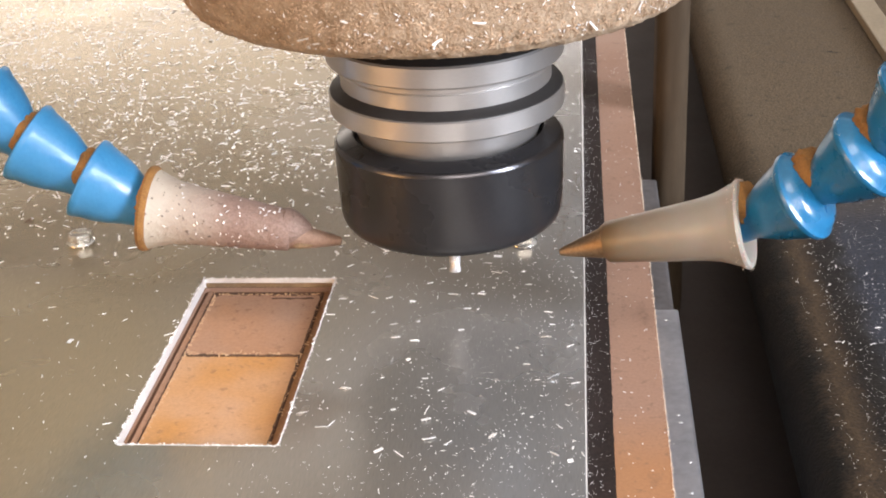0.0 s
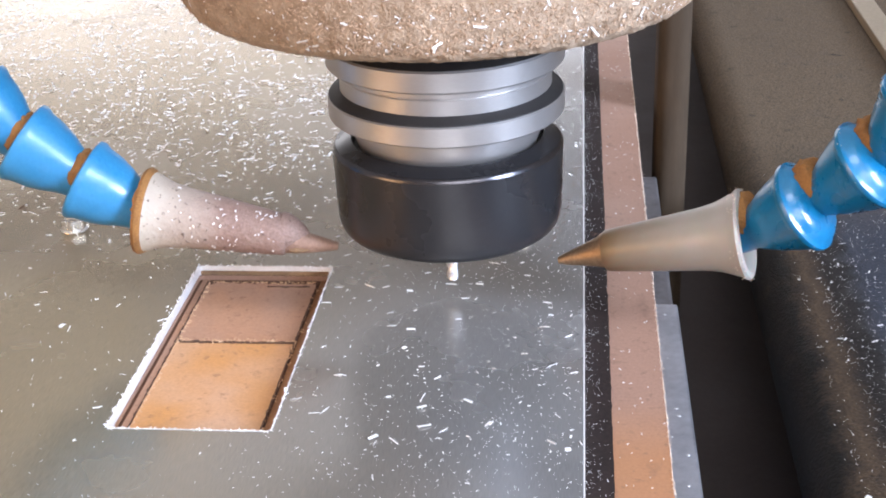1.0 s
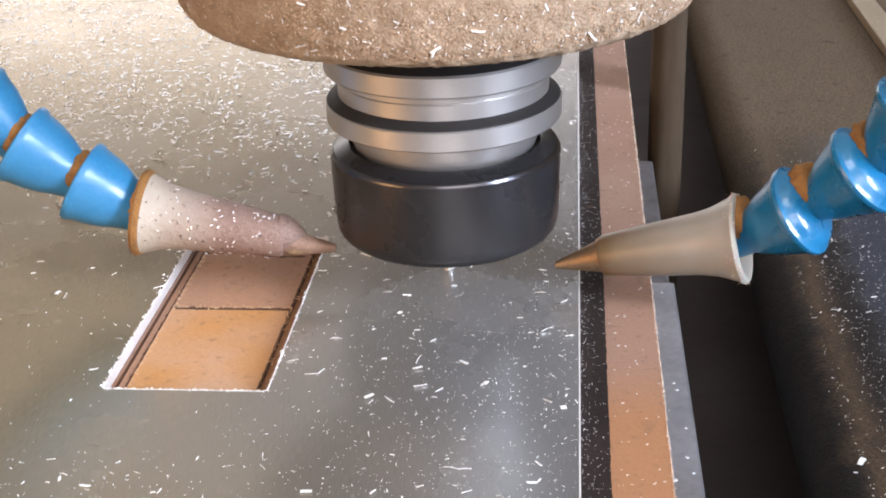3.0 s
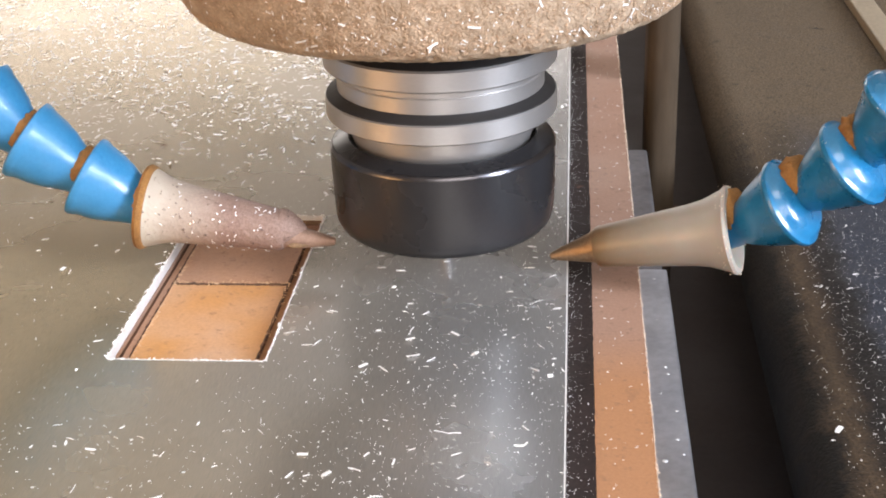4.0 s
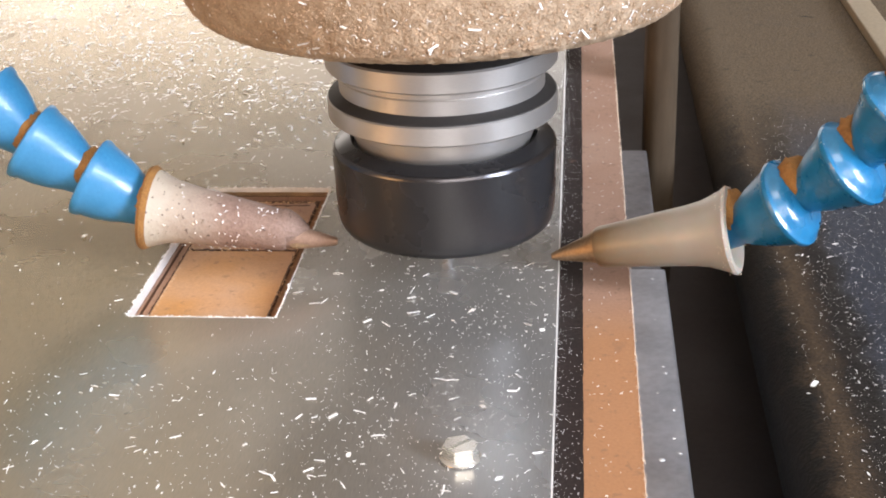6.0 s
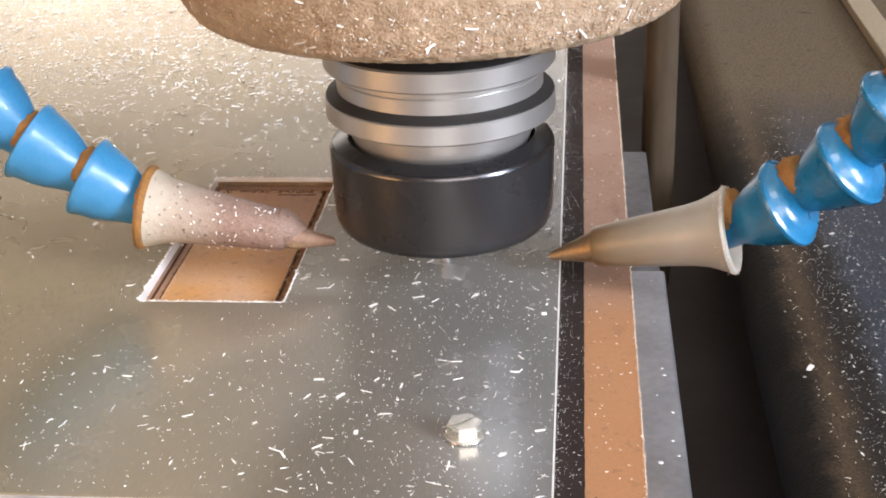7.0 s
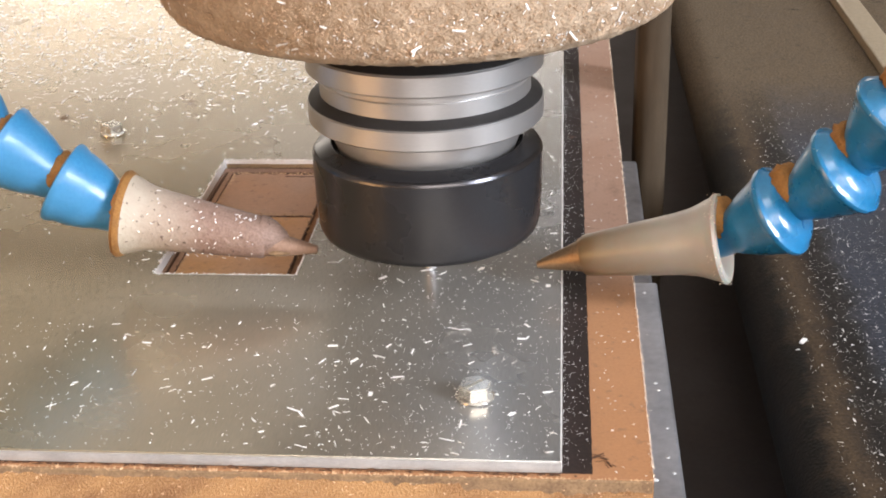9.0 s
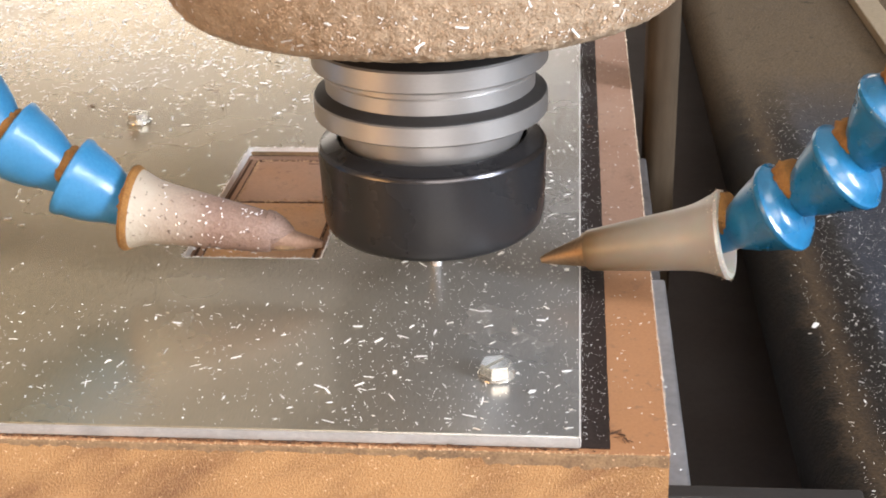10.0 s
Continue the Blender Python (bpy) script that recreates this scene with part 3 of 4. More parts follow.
def build_bolts():
    first = None
    for x, y, a in ((13.2, -110.6, 47), (-101.0, 34.0, 5), (14.2, 33.0, 40)):
        if first is None:
            bolt = empty("hex_bolt", "shiny slotted hex flange bolt screwed through the aluminium plate", "bolt", "bolts holding the plate")
            part("flange", lathe([(0.5, 0.05), (3.55, 0.05), (3.75, 0.25), (3.7, 0.5), (3.0, 0.95), (0.5, 1.0)], 40), M_BOLT, bolt, smooth=40)
            bm = bmesh.new()
            bmesh.ops.create_cone(bm, cap_ends=True, segments=6, radius1=3.3 * mm, radius2=3.3 * mm, depth=2.2 * mm, matrix=pose(0, 0, 1.9 * mm))
            bmesh.ops.bevel(bm, geom=[e for e in bm.edges if all(v.co.z > 2.9 * mm for v in e.verts)], offset=0.3 * mm, segments=2, affect="EDGES")
            # slot across the head
            for s in (-0.42, -0.36, 0.36, 0.42):
                bmesh.ops.bisect_plane(bm, geom=bm.verts[:] + bm.edges[:] + bm.faces[:], plane_co=(0, s * mm, 0), plane_no=(0, 1, 0))
            for v in bm.verts:
                if v.co.z > 2.5 * mm and abs(v.co.y) < 0.37 * mm:
                    v.co.z = 2.2 * mm
            part("hex_head", bm, M_BOLT, bolt, smooth=25)
            bolt.matrix_basis = pose(x * mm, y * mm, 0, 0, 0, a)
            bolt["home"] = 0
            first = bolt
            bolts = [(bolt, x, y, a)]
        else:
            bolts.append((copy_thing(first, pose(x * mm, y * mm, 0, 0, 0, a)), x, y, a))
    for b, *_ in bolts:
        if "home" in b:
            del b["home"]
    return bolts


BOLTS = build_bolts()


def build_tray():
    tray = empty("chip_tray", "dark wet chip tray with a rounded lip beside the table", "tray")
    def extruded(prof, y0, y1):
        bm = bmesh.new()
        ends = [[bm.verts.new((x * mm, y * mm, z * mm)) for x, z in prof] for y in (y0, y1)]
        n = len(prof)
        for k in range(n):
            bm.faces.new((ends[0][k], ends[0][(k + 1) % n], ends[1][(k + 1) % n], ends[1][k]))
        bm.faces.new(ends[0][::-1])
        bm.faces.new(ends[1])
        return bm
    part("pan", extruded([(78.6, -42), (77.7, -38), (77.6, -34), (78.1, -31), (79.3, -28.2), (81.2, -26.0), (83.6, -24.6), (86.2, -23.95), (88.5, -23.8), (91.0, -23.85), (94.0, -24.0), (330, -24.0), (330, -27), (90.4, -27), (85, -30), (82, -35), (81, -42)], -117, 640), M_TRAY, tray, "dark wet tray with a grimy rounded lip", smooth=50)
    part("end_lip", box(0.0460, 0.0835, -0.1215, -0.1171, -0.040, -0.0196, 0.0005), M_MATTEBLACK, tray, "black end lip")
    part("front_apron", box(0.0836, 0.33, -0.1225, -0.1171, -0.040, -0.0245, 0.0005), M_MATTEBLACK, tray)
    TABLE.append(tray)
    trim = part("trim_rail", box(0.1462, 0.1560, 0.06, 0.64, -0.0239, -0.0195, 0.0006), M_TRIM)
    TABLE.append(tagged(trim, "cream painted trim rail along the chip tray", "trim rail"))


build_tray()

# ---- spindle head ----
def build_head():
    head = empty("spindle_head", "dust-covered spindle housing caked with swarf", "spindle")
    shell = [(46, 62.75), (49, 62.9), (51.0, 63.8), (52.3, 65.2), (53.6, 68), (55.0, 73), (56.2, 80), (57, 92), (57, 150), (50, 158), (20, 160)]
    fine_shell = [tuple(v * (1 - f) + w * f for v, w in zip(p, q)) for p, q in zip(shell[:8], shell[1:8]) for f in (0, 0.17, 0.33, 0.5, 0.67, 0.83)] + shell[7:]
    crusty = lathe(fine_shell, 520)
    for v in crusty.verts:
        if v.co.z < 0.09 and v.co.y < 0.01:
            out = Vector((v.co.x, v.co.y, -0.01)).normalized()
            v.co += out * (0.00042 * noise.noise(v.co * 620) + 0.00030 * noise.noise(v.co * 1500 + Vector((3, 0, 0))))
    part("housing", crusty, M_DOME, head, smooth=50)
    # underside in one dark tone, darker than the dusty shell
    part("underside", lathe([(20, 62.5), (46.5, 62.6), (46.5, 64)], 96), M_UNDERSIDE, head, "dark underside of the housing", smooth=40)
    part("nose", lathe([(18, 54.2), (21.5, 54.2), (23.4, 56), (23.4, 62.7)], 96), M_DARKSTEEL, head, "dark steel spindle nose", smooth=40)
    HEAD.append(head)

    holder = empty("tool_holder", "satin steel tool holder with a black collet nut and end mill", "tool holder")
    part("flange", lathe([(21, 48.82), (24.9, 48.82), (25.24, 49.2), (25.24, 53.1), (24.9, 53.5), (15, 53.6), (15, 54.3)], 128), M_HOLDER, holder, "upper steel flange ring", smooth=40)
    part("neck", lathe([(22.55, 42.2), (22.55, 46.6), (22.3, 46.9), (22.55, 47.2), (22.55, 48.8)], 128), M_HOLDER, holder, smooth=30)
    part("flange", lathe([(20, 37.65), (24.9, 37.65), (25.24, 38.0), (25.24, 41.8), (24.9, 42.15), (22.56, 42.2)], 128), M_HOLDER, holder, "lower steel flange ring", smooth=40)
    # sloping matte black faces over the tops of the flanges
    part("groove_face", lathe([(22.5, 43.55), (22.7, 43.5), (24.9, 42.28), (25.0, 42.1)], 128), M_MATTEBLACK, holder, "dark groove face")
    part("groove_face", lathe([(21.4, 54.9), (22.4, 54.8), (24.8, 53.62), (24.9, 53.4)], 128), M_MATTEBLACK, holder, "dark groove face")
    part("collar", lathe([(19.0, 30.0), (19.6, 31.6), (20.1, 33.0), (20.1, 37.64)], 128), M_HOLDER, holder, smooth=40)
    nut = [(1.6, 11.6), (12, 11.3), (22.4, 11.4), (23.2, 11.7), (23.9, 12.4), (24.35, 13.5), (24.6, 15.0), (24.75, 19), (25.0, 29.6), (25.0, 29.9), (24.45, 30.75), (24.15, 30.98), (21.0, 32.25), (20.75, 32.1), (20.7, 29.5), (19.2, 29.5)]
    part("collet_nut", lathe(nut, 160), M_BLACK, holder, "black collet nut", smooth=28)
    # chamfer overlaid in a glossier metal to bring out the edge highlight
    part("chamfer", lathe([(25.02, 29.8), (25.03, 29.92), (24.5, 30.78), (24.3, 30.95)], 160, cap=False), M_CHAMFER, holder, "glossy metallic chamfer of the nut", smooth=60)
    tool = bmesh.new()
    n, turns = 40, 1.4
    prof = []
    for k in range(n + 1):
        z = -3.2 + 8.2 * k / n
        ring = []
        for j in range(16):
            a = 2 * math.pi * j / 16
            r = 1.35 * (0.62 + 0.38 * abs(math.cos(a)) ** 0.6)
            ang = a + 2 * math.pi * turns * k / n
            ring.append(tool.verts.new((r * mm * math.cos(ang), r * mm * math.sin(ang), z * mm)))
        prof.append(ring)
    for lo, hi in zip(prof, prof[1:]):
        for j in range(16):
            tool.faces.new((lo[j], lo[(j + 1) % 16], hi[(j + 1) % 16], hi[j]))
    tool.faces.new(prof[0][::-1])
    tool.faces.new(prof[-1])
    mill = part("end_mill", tool, M_CARBIDE, holder, "fluted carbide end mill", smooth=35)
    part("shank", lathe([(1.45, 4.9), (1.5, 5.2), (1.5, 14)], 32), M_CARBIDE, mill, smooth=40)
    HEAD.append(holder)
    return mill


MILL = build_head()

# ---- coolant hoses ----
def module(ln, dusty):
    """Outline of one hose segment: neck, widening cone and rolled rim, then an open cup or the shoulder of its ball socket."""
    if dusty:
        return [(3.4, -2.6), (4.6, -1.6), (5.1, 0.0), (5.0, 1.4), (5.8, ln * 0.27), (7.0, ln * 0.45), (8.0, ln * 0.66), (8.6, ln - 1.7), (9.0, ln - 0.9), (9.25, ln), (9.1, ln + 0.7), (8.5, ln + 1.0), (7.8, ln + 0.7), (6.4, ln - 2.0), (2.0, ln - 3.5)]
    rim = ln - 1.9
    return [(3.0, -2.8), (3.6, -1.6), (3.8, 0.2), (3.9, 2.0), (4.7, 3.3), (6.7, ln * 0.46), (8.6, rim - 1.6), (9.0, rim - 0.9), (9.4, rim - 0.5), (9.55, rim), (9.45, rim + 0.6),
            (9.0, rim + 0.9), (8.6, rim + 1.2), (8.1, rim + 2.0), (7.1, rim + 2.9), (5.7, rim + 3.5), (4.2, rim + 3.8), (2.0, rim + 3.9)]


def build_hose(name, label, tip, cone, collar, joints, body_mat, dusty):
    hose = empty(name, label, "coolant hose", "coolant hoses at the spindle")
    tip, cone, collar = Vector(tip), Vector(cone), Vector(collar)
    ln = (collar - cone).length
    back = collar + (collar - cone).normalized() * 0.1
    body = [(3.0, 0.0), (4.2, 0.05), (4.5, 0.6), (4.85, 4.0), (5.7, ln * 0.4), (6.6, ln * 0.7), (7.2, ln - 5.6), (7.9, ln - 3.6), (8.5, ln - 2.2), (8.7, ln - 1.4), (9.3, ln - 0.7), (9.5, ln - 0.1), (9.2, ln + 0.5), (8.2, ln + 0.7), (7.6, ln + 0.2), (6.0, ln - 4.0), (2.0, ln - 5.0)]
    part("nozzle_body", lathe(body, 64, along(cone, back)), body_mat, hose, smooth=40)
    if dusty:
        part("collar_ring", lathe([(8.8, ln - 1.3), (9.15, ln - 1.1), (9.42, ln - 0.7), (9.62, ln - 0.1), (9.3, ln + 0.6), (7.0, ln + 0.8)], 64, along(cone, back), cap=False), M_RUST, hose, "band of brown dust on the nozzle rim", smooth=40)
    lt = (cone - tip).length
    if dusty:
        low = cone + Vector((0, -0.4, -1.1))
        part("nozzle_tip", lathe([(0.5, 0.0), (0.85, 0.15), (1.2, 1.5), (2.3, lt * 0.62), (2.7, lt - 0.4), (2.7, lt + 2.0)], 40, along(tip, low)), M_TIPDUST, hose, "dust-caked brass nozzle tip", smooth=40)
        part("dust_lump", lathe([(0.6, 0.0), (1.4, 0.6), (2.4, 1.8), (3.4, 3.2), (4.15, 4.8), (4.3, 6.2), (3.0, 7.0)], 32, along(cone + Vector((4.6, 0.2, 0.0)), back)), M_NOZZLE_DUSTY, hose, "crumbling dust at the nozzle mouth", smooth=60)
        a = tip.lerp(low, 0.30) + Vector((0, -0.9, -0.35))
        b = low + Vector((0, -2.4, -1.2))
    else:
        part("nozzle_tip", lathe([(0.45, 0.0), (0.7, 0.1), (1.2, 1.5), (3.3, lt - 1.2), (3.9, lt - 0.4), (3.9, lt + 0.8)], 40, along(tip, cone)), M_BRASS, hose, "dull brass nozzle tip", smooth=40)
    if dusty:
        part("tip_slot", lathe([(0.1, 0), (0.4, 1.6), (0.75, 4.5), (0.8, 6.2), (0.4, 7.2)], 24, along(a, b)), M_GRIME, hose, "dark slot in the brass tip", smooth=50)
    pts = [collar] + [Vector(j) for j in joints]
    for a, b in zip(pts, pts[1:]):
        d = (b - a).normalized()
        mod = part("hose_segment", lathe(module((b - a).length, dusty), 64, along(a, b)), M_BLUE_DULL_LIT if dusty else M_BLUE, hose, "blue plastic hose segment", smooth=40)
        # dust packed in the joint
        lift = (0, -0.0003, 0.0018) if dusty else (0, 0.0012, 0.0034)
        dust = lathe([(4.0, -0.9), (4.8, -0.3), (5.2, 0.6), (5.2, 1.6), (5.0, 2.4), (4.4, 3.2)], 48, Matrix.Translation(lift) @ along(a - d * 0.6, b))
        for v in dust.verts:
            v.co += Vector((noise.noise(v.co * 900), noise.noise(v.co * 900 + Vector((5, 0, 0))), noise.noise(v.co * 900 + Vector((0, 7, 0))))) * 0.0007
        part("packed_dust", dust, M_RUST, mod, "orange milling dust", smooth=60)
    (SHAKEN if dusty else HEAD).append(hose)
    return hose


HOSE_LINE = [(34.2, -10, 8.6), (62.3, -16.7, 15.8), (74.4, -22.0, 25.2), (85.0, -26.9, 36.1), (92.6, -31.1, 49.5), (98.4, -34.5, 64.1), (101.7, -37.4, 78.7)]
build_hose("coolant_hose", "blue segmented coolant hose with a milky nozzle and brass tip", (24.0, -10, 6.2), HOSE_LINE[0], HOSE_LINE[1], HOSE_LINE[2:], M_NOZZLE, False)
build_hose("coolant_hose", "blue segmented coolant hose with a dust-caked nozzle aimed at the cutter", (-23.7, -10, 9.1), (-34.6, -10, 11.6), (-66.0, -10, 17.3),
           [(-78.4, -10, 24.6), (-90.6, -10, 33.2), (-100, -9.5, 43), (-107, -9, 55)], M_NOZZLE_DUSTY, True)

# ---- swarf ----
def build_swarf():
    rng = random.Random(7)
    fine, big = [], []
    def inside(x, y):
        return PX0 - 0.5 < x < PX1 + 0.5 and PY0 - 0.5 < y < PY1 + 0.5
    while len(fine) < 10500:
        x, y = rng.uniform(-230, 29), rng.uniform(-131, 330)
        if inside(x, y):
            continue
        drift = noise.noise(Vector((x * 0.05, y * 0.05, 4)))
        keep = 0.14 + 0.14 * drift
        if y > 38 + 12 * drift:
            keep = min(1.0, 0.22 + (y - 38) / 60) * (1.0 if x < -5 else 0.6) * (0.8 + 0.6 * drift)
        elif y > 12 and x < -20:
            keep = 0.2 + 0.2 * drift
        elif y < -14:
            keep = max(keep, 0.34 * math.exp(-(((x - 8) / 26) ** 2 + ((y + 55) / 34) ** 2)) * (1.15 + drift))
        if y < -84:
            keep = max(keep, 0.26 + 0.2 * drift)
        if -100 < x < -15 and -84 < y < -58 or (x < -66 and -80 < y < 10 and rng.random() < 0.6):
            keep *= 0.15
        if rng.random() > keep:
            continue
        far = y > 25 and x < 0
        ln = rng.lognormvariate(0.05 if far else -0.75, 0.6)
        fine.append(((x * mm, y * mm, 0), (rng.gauss(0, 0.1), rng.gauss(0, 0.1) - 0.03, 1), rng.gauss(0.15, 0.7) if far else rng.uniform(0, 6.28), min(ln, 2.6) * mm, (min(0.14 + 0.3 * ln * rng.random(), 0.6) if far else rng.uniform(0.06, 0.19)) * mm, rng.uniform(0.04, 0.12) * mm))
    grit = []
    while len(grit) < 3400:
        x, y = rng.uniform(-120, 29), rng.uniform(-131, 40)
        if inside(x, y) or rng.random() > 0.08 + 0.8 / (1 + math.exp(-(x + 14) / 8)) + (0.25 if y < -80 else 0):
            continue
        grit.append(((x * mm, y * mm, 0), (rng.gauss(0, 0.3), rng.gauss(0, 0.3), 1), rng.uniform(0, 6.28), min(rng.lognormvariate(-1.5, 0.6), 0.7) * mm, rng.uniform(0.04, 0.09) * mm, 0.03 * mm))
    TABLE.append(flakes("metal_grit", grit, M_CHIP, "pale metal grit dusted over the plate", "grit"))
    TABLE.append(flakes("fine_swarf", fine, M_CHIP, "fine bright aluminium swarf scattered on the plate", "swarf"))
    spots = [(11.0, -54.9), (8.6, -74.7), (-5.4, -91.7), (-38, -82.5), (-0.4, -93.5), (-11.7, -97.6), (-39.5, -105.7), (27, -108.5), (11.5, -121), (-15, -100)]
    while len(spots) < 150:
        x, y = rng.uniform(-120, 28), rng.uniform(-130, 30)
        if inside(x, y) or (-100 < x < -15 and -84 < y < -58) or (x < -66 and y > -80 and rng.random() < 0.7):
            continue
        spots.append((x, y))
    for x, y in spots:
        ln = rng.uniform(0.8, 2.7)
        wide = rng.uniform(0.5, 0.95) if rng.random() < 0.2 else rng.uniform(0.12, 0.42)
        big.append(((x * mm, y * mm, 0), (0, 0, 1), rng.gauss(0.3, 0.8), min(ln, 2.0 if wide > 0.45 else 2.7) * mm, wide * mm, 0.09 * mm))
    TABLE.append(flakes("coarse_swarf", big, M_CHIP, "curled bright swarf slivers lying on the plate", "swarf"))

    # swarf in the strip beside the plate, on the board and in the tray
    side = []
    for k in range(1400):
        x, y = 29.7 + 4.9 * rng.random() ** 2.0, rng.uniform(-130, 200)
        side.append(((x * mm, y * mm, -2.30 * mm), (0, 0, 1), rng.uniform(0, 6.28), min(rng.lognormvariate(-2.0, 0.6), 0.5) * mm, rng.uniform(0.05, 0.13) * mm, 0.04 * mm))
    for k in range(160):
        x, y = rng.uniform(35.5, 45), rng.uniform(-132, 200)
        side.append(((x * mm, y * mm, -2.59 * mm), (0, 0, 1), rng.uniform(0, 6.28), rng.uniform(0.15, 0.6) * mm, rng.uniform(0.08, 0.2) * mm, 0.05 * mm))
    TABLE.append(flakes("edge_swarf", side, M_CHIP, "tiny swarf specks on the dark strip and board edge", "swarf"))
    pan = []
    for k in range(7600):
        x, y = 84 + abs(rng.gauss(0, 36)), -116 + 272 * rng.random() ** 1.15
        if y > 50 and rng.random() < (y - 50) / 95:
            continue
        z = -23.95 if x > 86 else -24.6
        ln = rng.lognormvariate(-1.9, 0.85)
        pan.append(((x * mm, y * mm, z * mm), (0, 0, 1), rng.uniform(0, 6.28), min(ln, 1.5) * mm, min(0.06 + 0.3 * ln * rng.random(), 0.35) * mm, 0.05 * mm))
    pan.append(((86.4 * mm, -42.5 * mm, -24.5 * mm), (0, 0, 1), 1.0, 2.1 * mm, 1.1 * mm, 0.7 * mm))
    TABLE.append(flakes("tray_swarf", pan, M_CHIP, "bright swarf scattered over the dark chip tray", "swarf"))

    # burr along the pocket and fibres in it
    burr = []
    for k in range(430):
        s = rng.random() * 2 * (PX1 - PX0 + PY1 - PY0)
        w, h = PX1 - PX0, PY1 - PY0
        if s < w: x, y = PX0 + s, PY0
        elif s < w + h: x, y = PX1, PY0 + s - w
        elif s < 2 * w + h: x, y = PX1 - (s - w - h), PY1
        else: x, y = PX0, PY1 - (s - 2 * w - h)
        x += rng.gauss(0, 0.15); y += rng.gauss(0, 0.15)
        burr.append(((x * mm, y * mm, -0.05 * mm), (rng.gauss(0, 0.6), rng.gauss(0, 0.6), 1), rng.uniform(0, 6.28), rng.uniform(0.25, 0.9) * mm, rng.uniform(0.1, 0.3) * mm, 0.08 * mm))
    TABLE.append(flakes("pocket_burr", burr, M_CHIP, "ragged bright burr along the pocket edge", "burr"))
    tufts = []
    for k in range(380):
        j = rng.random()
        if j < 0.35: x, y = -59.8 + rng.gauss(0, 0.25), rng.uniform(-57, 10)
        elif j < 0.55: x, y = rng.uniform(-59, -34), 10.4 + rng.gauss(0, 0.3)
        elif j < 0.72: x, y = rng.uniform(-60, -33), -18.4 + rng.gauss(0, 0.4)
        elif j < 0.9: x, y = rng.uniform(-61, -33), -57.4 + rng.gauss(0, 0.4)
        else: x, y = -33.4 + rng.gauss(0, 0.3), rng.uniform(-56, 10)
        tufts.append(((x * mm, y * mm, -3.05 * mm), (rng.gauss(0, 0.4), rng.gauss(0, 0.4), 1), rng.uniform(0, 6.28), rng.uniform(0.3, 1.1) * mm, rng.uniform(0.15, 0.4) * mm, 0.1 * mm))
    TABLE.append(flakes("pocket_fibres", tufts, M_TUFT, "tan fibre tufts along the pocket grooves", "fibres"))
    fuzz = []
    for k in range(1900):
        y = rng.uniform(-133, 230)
        fuzz.append((((45.4 + rng.gauss(0, 0.12)) * mm, y * mm, -2.6 * mm), (1, 0, 1), rng.uniform(0, 6.28), rng.uniform(0.12, 0.5) * mm, rng.uniform(0.05, 0.11) * mm, 0.06 * mm))
    TABLE.append(flakes("fibre_fuzz", fuzz, M_FUZZ, "pale wood fibres along the cut fibreboard edges", "fibres"))
    crumbs = []
    for k in range(230):
        x, z = rng.uniform(-120, 45), -3.0 - abs(rng.gauss(0, 6))
        if z < -19.5:
            continue
        crumbs.append(((x * mm, -133.2 * mm, z * mm), (0, -1, 0.2), rng.uniform(0, 6.28), rng.uniform(0.15, 0.6) * mm, rng.uniform(0.1, 0.25) * mm, 0.1 * mm))
    for k in range(520):
        x = rng.uniform(-125, 45.3)
        crumbs.append(((x * mm, (-132.9 + rng.gauss(0, 0.14)) * mm, (-2.62 - abs(rng.gauss(0, 0.25))) * mm), (rng.gauss(0, 0.5), -0.7, 1), rng.uniform(0, 6.28), rng.uniform(0.2, 0.75) * mm, rng.uniform(0.1, 0.3) * mm, 0.12 * mm))
    TABLE.append(flakes("board_crumbs", crumbs, M_TUFT, "pale fibre crumbs on the sawn board face", "fibres"))

    # flat pale spots at set places on the bed plate
    spot_bm = bmesh.new()
    for x, y in ((50.6, -17.5), (50.2, -14.5), (50.9, -44.0), (49.5, 8.0), (51.5, -33), (48, -52), (50, 30), (48.5, -26), (51.8, -49.5)):
        r = rng.uniform(0.3, 0.62)
        bmesh.ops.create_icosphere(spot_bm, subdivisions=2, radius=r * mm, matrix=pose(x * mm, y * mm, -20.62 * mm) @ Matrix.Diagonal((1, 1, 0.25, 1)))
    spots = tagged(part("pale_spots", spot_bm, M_SPOT, smooth=60), "small pale spots on the bed plate", "spots", kind="stuff")
    SADDLE.append(spots)
    dark = []
    # dark slivers stand in for the shaded gap under the plate's front edge
    for k in range(230):
        x = rng.uniform(-125, 32)
        dark.append(((x * mm, (-132.25 + rng.gauss(0, 0.12)) * mm, -2.6 * mm), (0, 0, 1), rng.gauss(0, 0.3), rng.uniform(0.4, 1.8) * mm, rng.uniform(0.1, 0.35) * mm, 0.08 * mm))
    for x, y, z, a in ((35.6, -125.7, -2.6, 0.3), (36.8, -127.2, -2.6, -0.4), (38.0, -128.4, -2.6, -0.9), (32.2, 38.0, -2.3, 0.0), (-85.0, 62.0, 0, 0.1), (-120, 48, 0, 0.4)):
        for k in range(5):
            dark.append((((x + rng.gauss(0, 0.5)) * mm, (y + rng.gauss(0, 0.5)) * mm, z * mm), (0, 0, 1), a + rng.gauss(0, 0.3), rng.uniform(0.8, 2.4) * mm, rng.uniform(0.12, 0.36) * mm, 0.06 * mm))
    # a curved row of dark slivers in place of scratches
    for k in range(34):
        f = k / 33
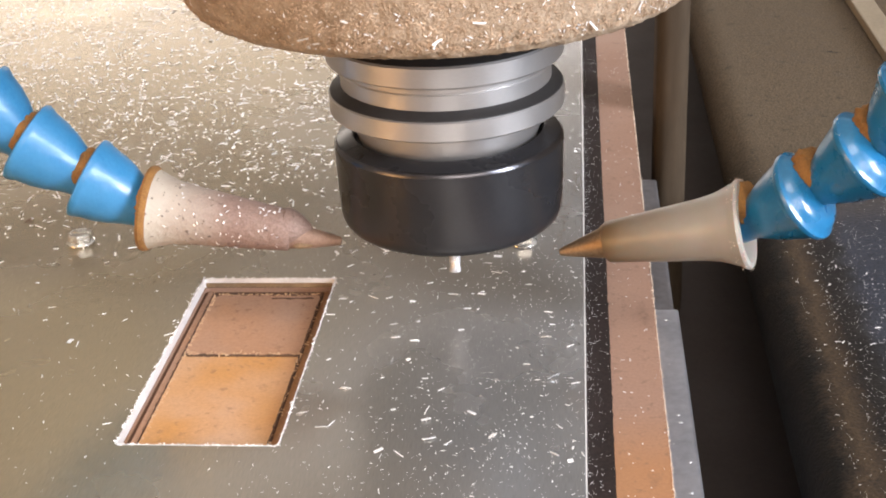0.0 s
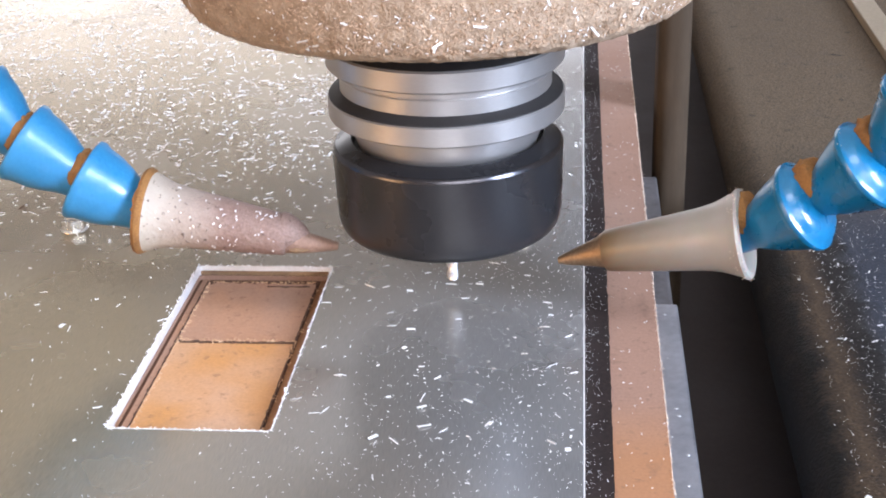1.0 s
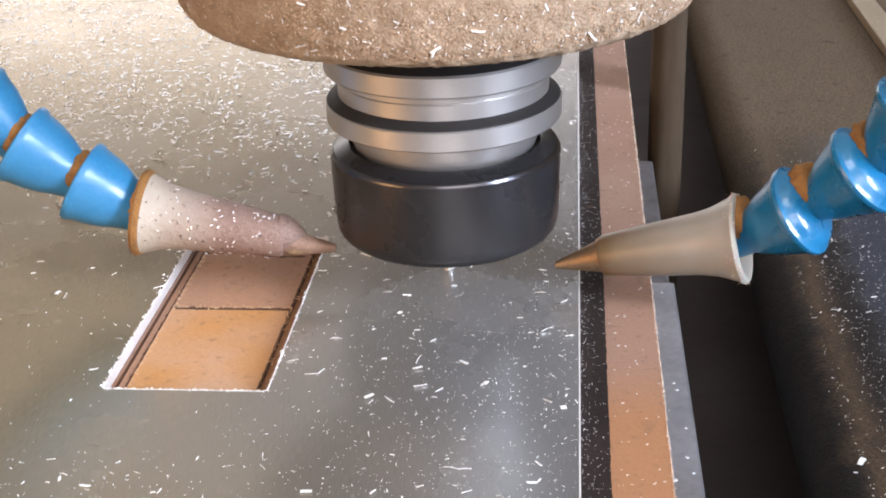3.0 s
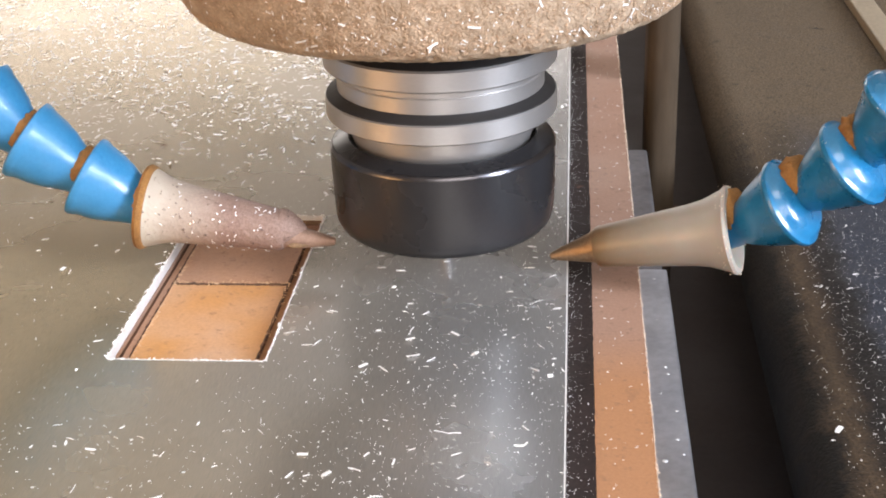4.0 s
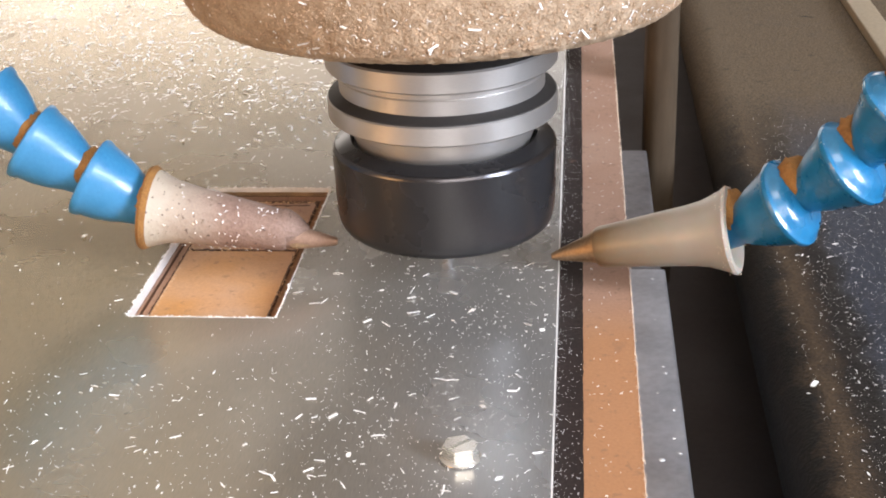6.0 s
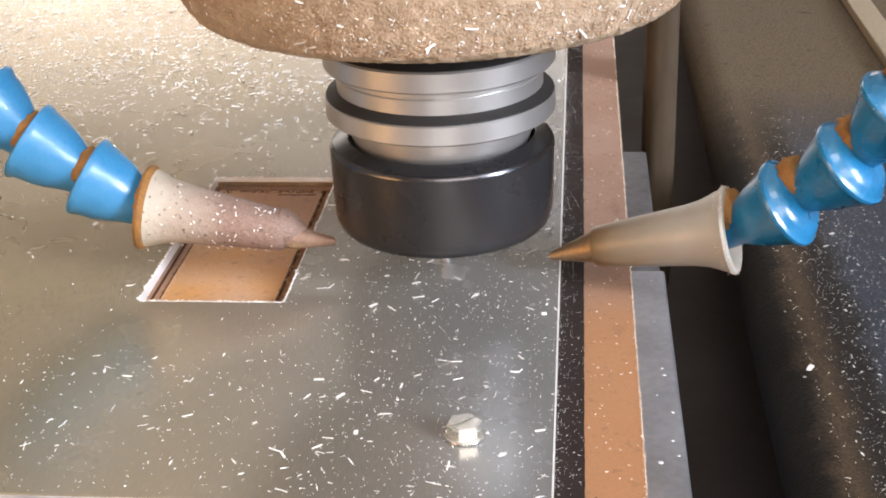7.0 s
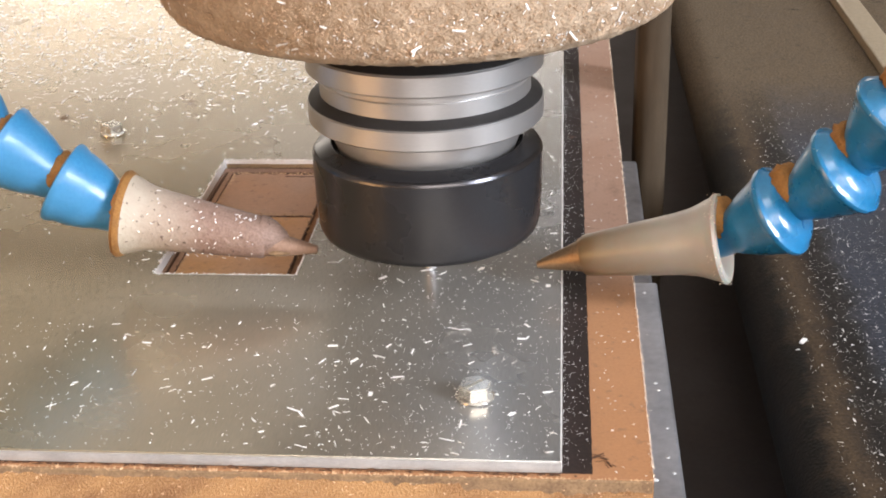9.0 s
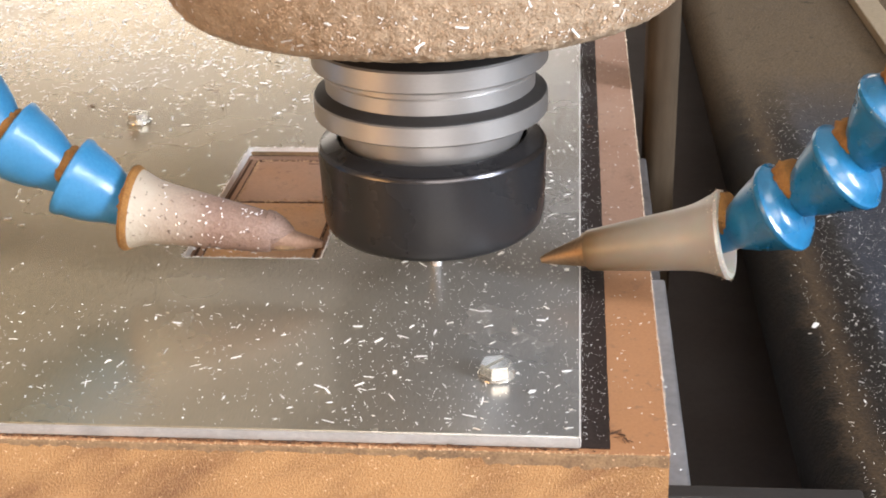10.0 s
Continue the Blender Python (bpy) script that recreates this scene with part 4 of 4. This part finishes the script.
        dark.append((((27.0 - 6.5 * f ** 1.6 + rng.gauss(0, 0.5)) * mm, (80 - 62 * f + rng.gauss(0, 0.8)) * mm, 0), (0, 0, 1), 0.5 + 0.5 * f + rng.gauss(0, 0.2), rng.uniform(0.5, 1.5) * mm, rng.uniform(0.08, 0.2) * mm, 0.03 * mm))
    TABLE.append(flakes("dark_slivers", dark, M_DARKBROWN, "small dark slivers and splinters on the board and plate", "splinters"))

    # swarf caked on the housing and on the dusty nozzle
    caked = []
    prof = [(52.3, 65.2), (53.6, 68), (55.0, 73), (56.2, 80), (57, 92)]
    for k in range(520):
        a = rng.uniform(-165, -15)
        if a < -118 and rng.random() < 0.75:
            continue
        j = min(int(rng.random() ** 1.2 * 4), 3)
        f = rng.random()
        r = prof[j][0] * (1 - f) + prof[j + 1][0] * f
        z = prof[j][1] * (1 - f) + prof[j + 1][1] * f
        nr = Vector((math.cos(radians(a)), math.sin(radians(a)), -0.2))
        big_one = rng.random() < 0.07
        ln = rng.uniform(1.2, 2.6) if big_one else rng.uniform(0.25, 0.9)
        caked.append(((r * math.cos(radians(a)) * mm, r * math.sin(radians(a)) * mm, z * mm), nr, rng.uniform(0, 6.28), ln * mm, (0.35 if big_one else 0.16) * mm, 0.1 * mm))
    crust = []
    for k in range(7500):
        a = rng.uniform(-170, -10)
        if a < -118 and rng.random() < 0.6:
            continue
        j = min(int(rng.random() ** 1.2 * 4), 3)
        f = rng.random()
        r = prof[j][0] * (1 - f) + prof[j + 1][0] * f
        z = prof[j][1] * (1 - f) + prof[j + 1][1] * f
        nr = Vector((math.cos(radians(a)) + rng.gauss(0, 0.4), math.sin(radians(a)), rng.gauss(0, 0.5)))
        crust.append(((r * math.cos(radians(a)) * mm, r * math.sin(radians(a)) * mm, z * mm), nr, rng.uniform(0, 6.28), rng.uniform(0.15, 0.65) * mm, rng.uniform(0.08, 0.26) * mm, 0.12 * mm))
    HEAD.append(flakes("caked_dust", crust, M_CRUST, "tan fibre dust caked on the spindle housing", "dust"))
    HEAD.append(flakes("caked_swarf", caked, M_CHIP, "swarf slivers stuck to the dusty spindle housing", "swarf"))
    stuck = []
    a, b = Vector((-34.6, -10, 11.6)), Vector((-66, -10, 17.3))
    axis = (b - a).normalized()
    side1 = Vector((0, -1, 0))
    side2 = axis.cross(side1)
    for k in range(85):
        f = rng.random()
        ang = rng.uniform(-1.3, 1.5)
        nr = side1 * math.cos(ang) + side2 * math.sin(ang)
        if nr.z < -0.9: continue
        p = a.lerp(b, f * 0.9 + 0.03) + nr * (4.9 + f * 2.9)
        stuck.append((p * mm, nr, rng.uniform(0, 6.28), rng.uniform(0.2, 0.95) * mm, rng.uniform(0.1, 0.3) * mm, 0.08 * mm))
    rims = []
    line = [Vector(p) for p in HOSE_LINE]
    for a, b in zip(line, line[1:]):
        m = along(a, b)
        for k in range(26):
            ang, out = rng.uniform(0, 6.28), 9.3 + rng.gauss(0, 0.12)
            p = m @ Vector((math.cos(ang) * out * mm, math.sin(ang) * out * mm, ((b - a).length - 1.5 + rng.gauss(0, 0.4)) * mm))
            rims.append((p, p - b * mm, rng.uniform(0, 6.28), rng.uniform(0.10, 0.32) * mm, rng.uniform(0.06, 0.15) * mm, 0.06 * mm))
    m = along(line[0], line[1])
    for k in range(90):
        ang, out = rng.uniform(0, 6.28), 9.4 + rng.gauss(0, 0.12)
        p = m @ Vector((math.cos(ang) * out * mm, math.sin(ang) * out * mm, ((line[1] - line[0]).length + rng.gauss(0, 0.35)) * mm))
        rims.append((p, p - line[1] * mm, rng.uniform(0, 6.28), rng.uniform(0.12, 0.5) * mm, rng.uniform(0.06, 0.15) * mm, 0.06 * mm))
    HEAD.append(flakes("rim_dust", rims, M_FUZZ, "pale dust crumbs stuck to the hose rims", "dust"))
    SHAKEN.append(flakes("nozzle_swarf", stuck, M_CHIP, "swarf specks stuck to the dusty nozzle", "swarf"))


build_swarf()


def motions():
    for ob in TABLE:
        walk(ob, [(t, pose(x, y, 0)) for t, x, y, z in FEED])
    for ob, bx, by, a in BOLTS:
        walk(ob, [(t, pose(bx * mm + x, by * mm + y, 0, 0, 0, a)) for t, x, y, z in FEED])
    for ob in SADDLE:
        walk(ob, [(t, pose(0.3 * x, 0, 0)) for t, x, y, z in FEED])
    for ob in HEAD:
        walk(ob, [(t, pose(0, 0, z)) for t, x, y, z in FEED])
    ts, zs = [r[0] for r in FEED], [r[3] for r in FEED]
    for ob in SHAKEN:
        walk(ob, [(k / 30, pose(0.00012 * math.sin(2.3 * k), 0, float(np.interp(k / 30, ts, zs)) + (0.00018 if k < 90 else 0.00042) * math.sin(2.1 * k + 0.7))) for k in range(301)])
    # the cutter turns in its holder
    walk(MILL, [(k / 30, pose(0, 0, 0, 0, 0, -80 * k)) for k in range(301)])


motions()
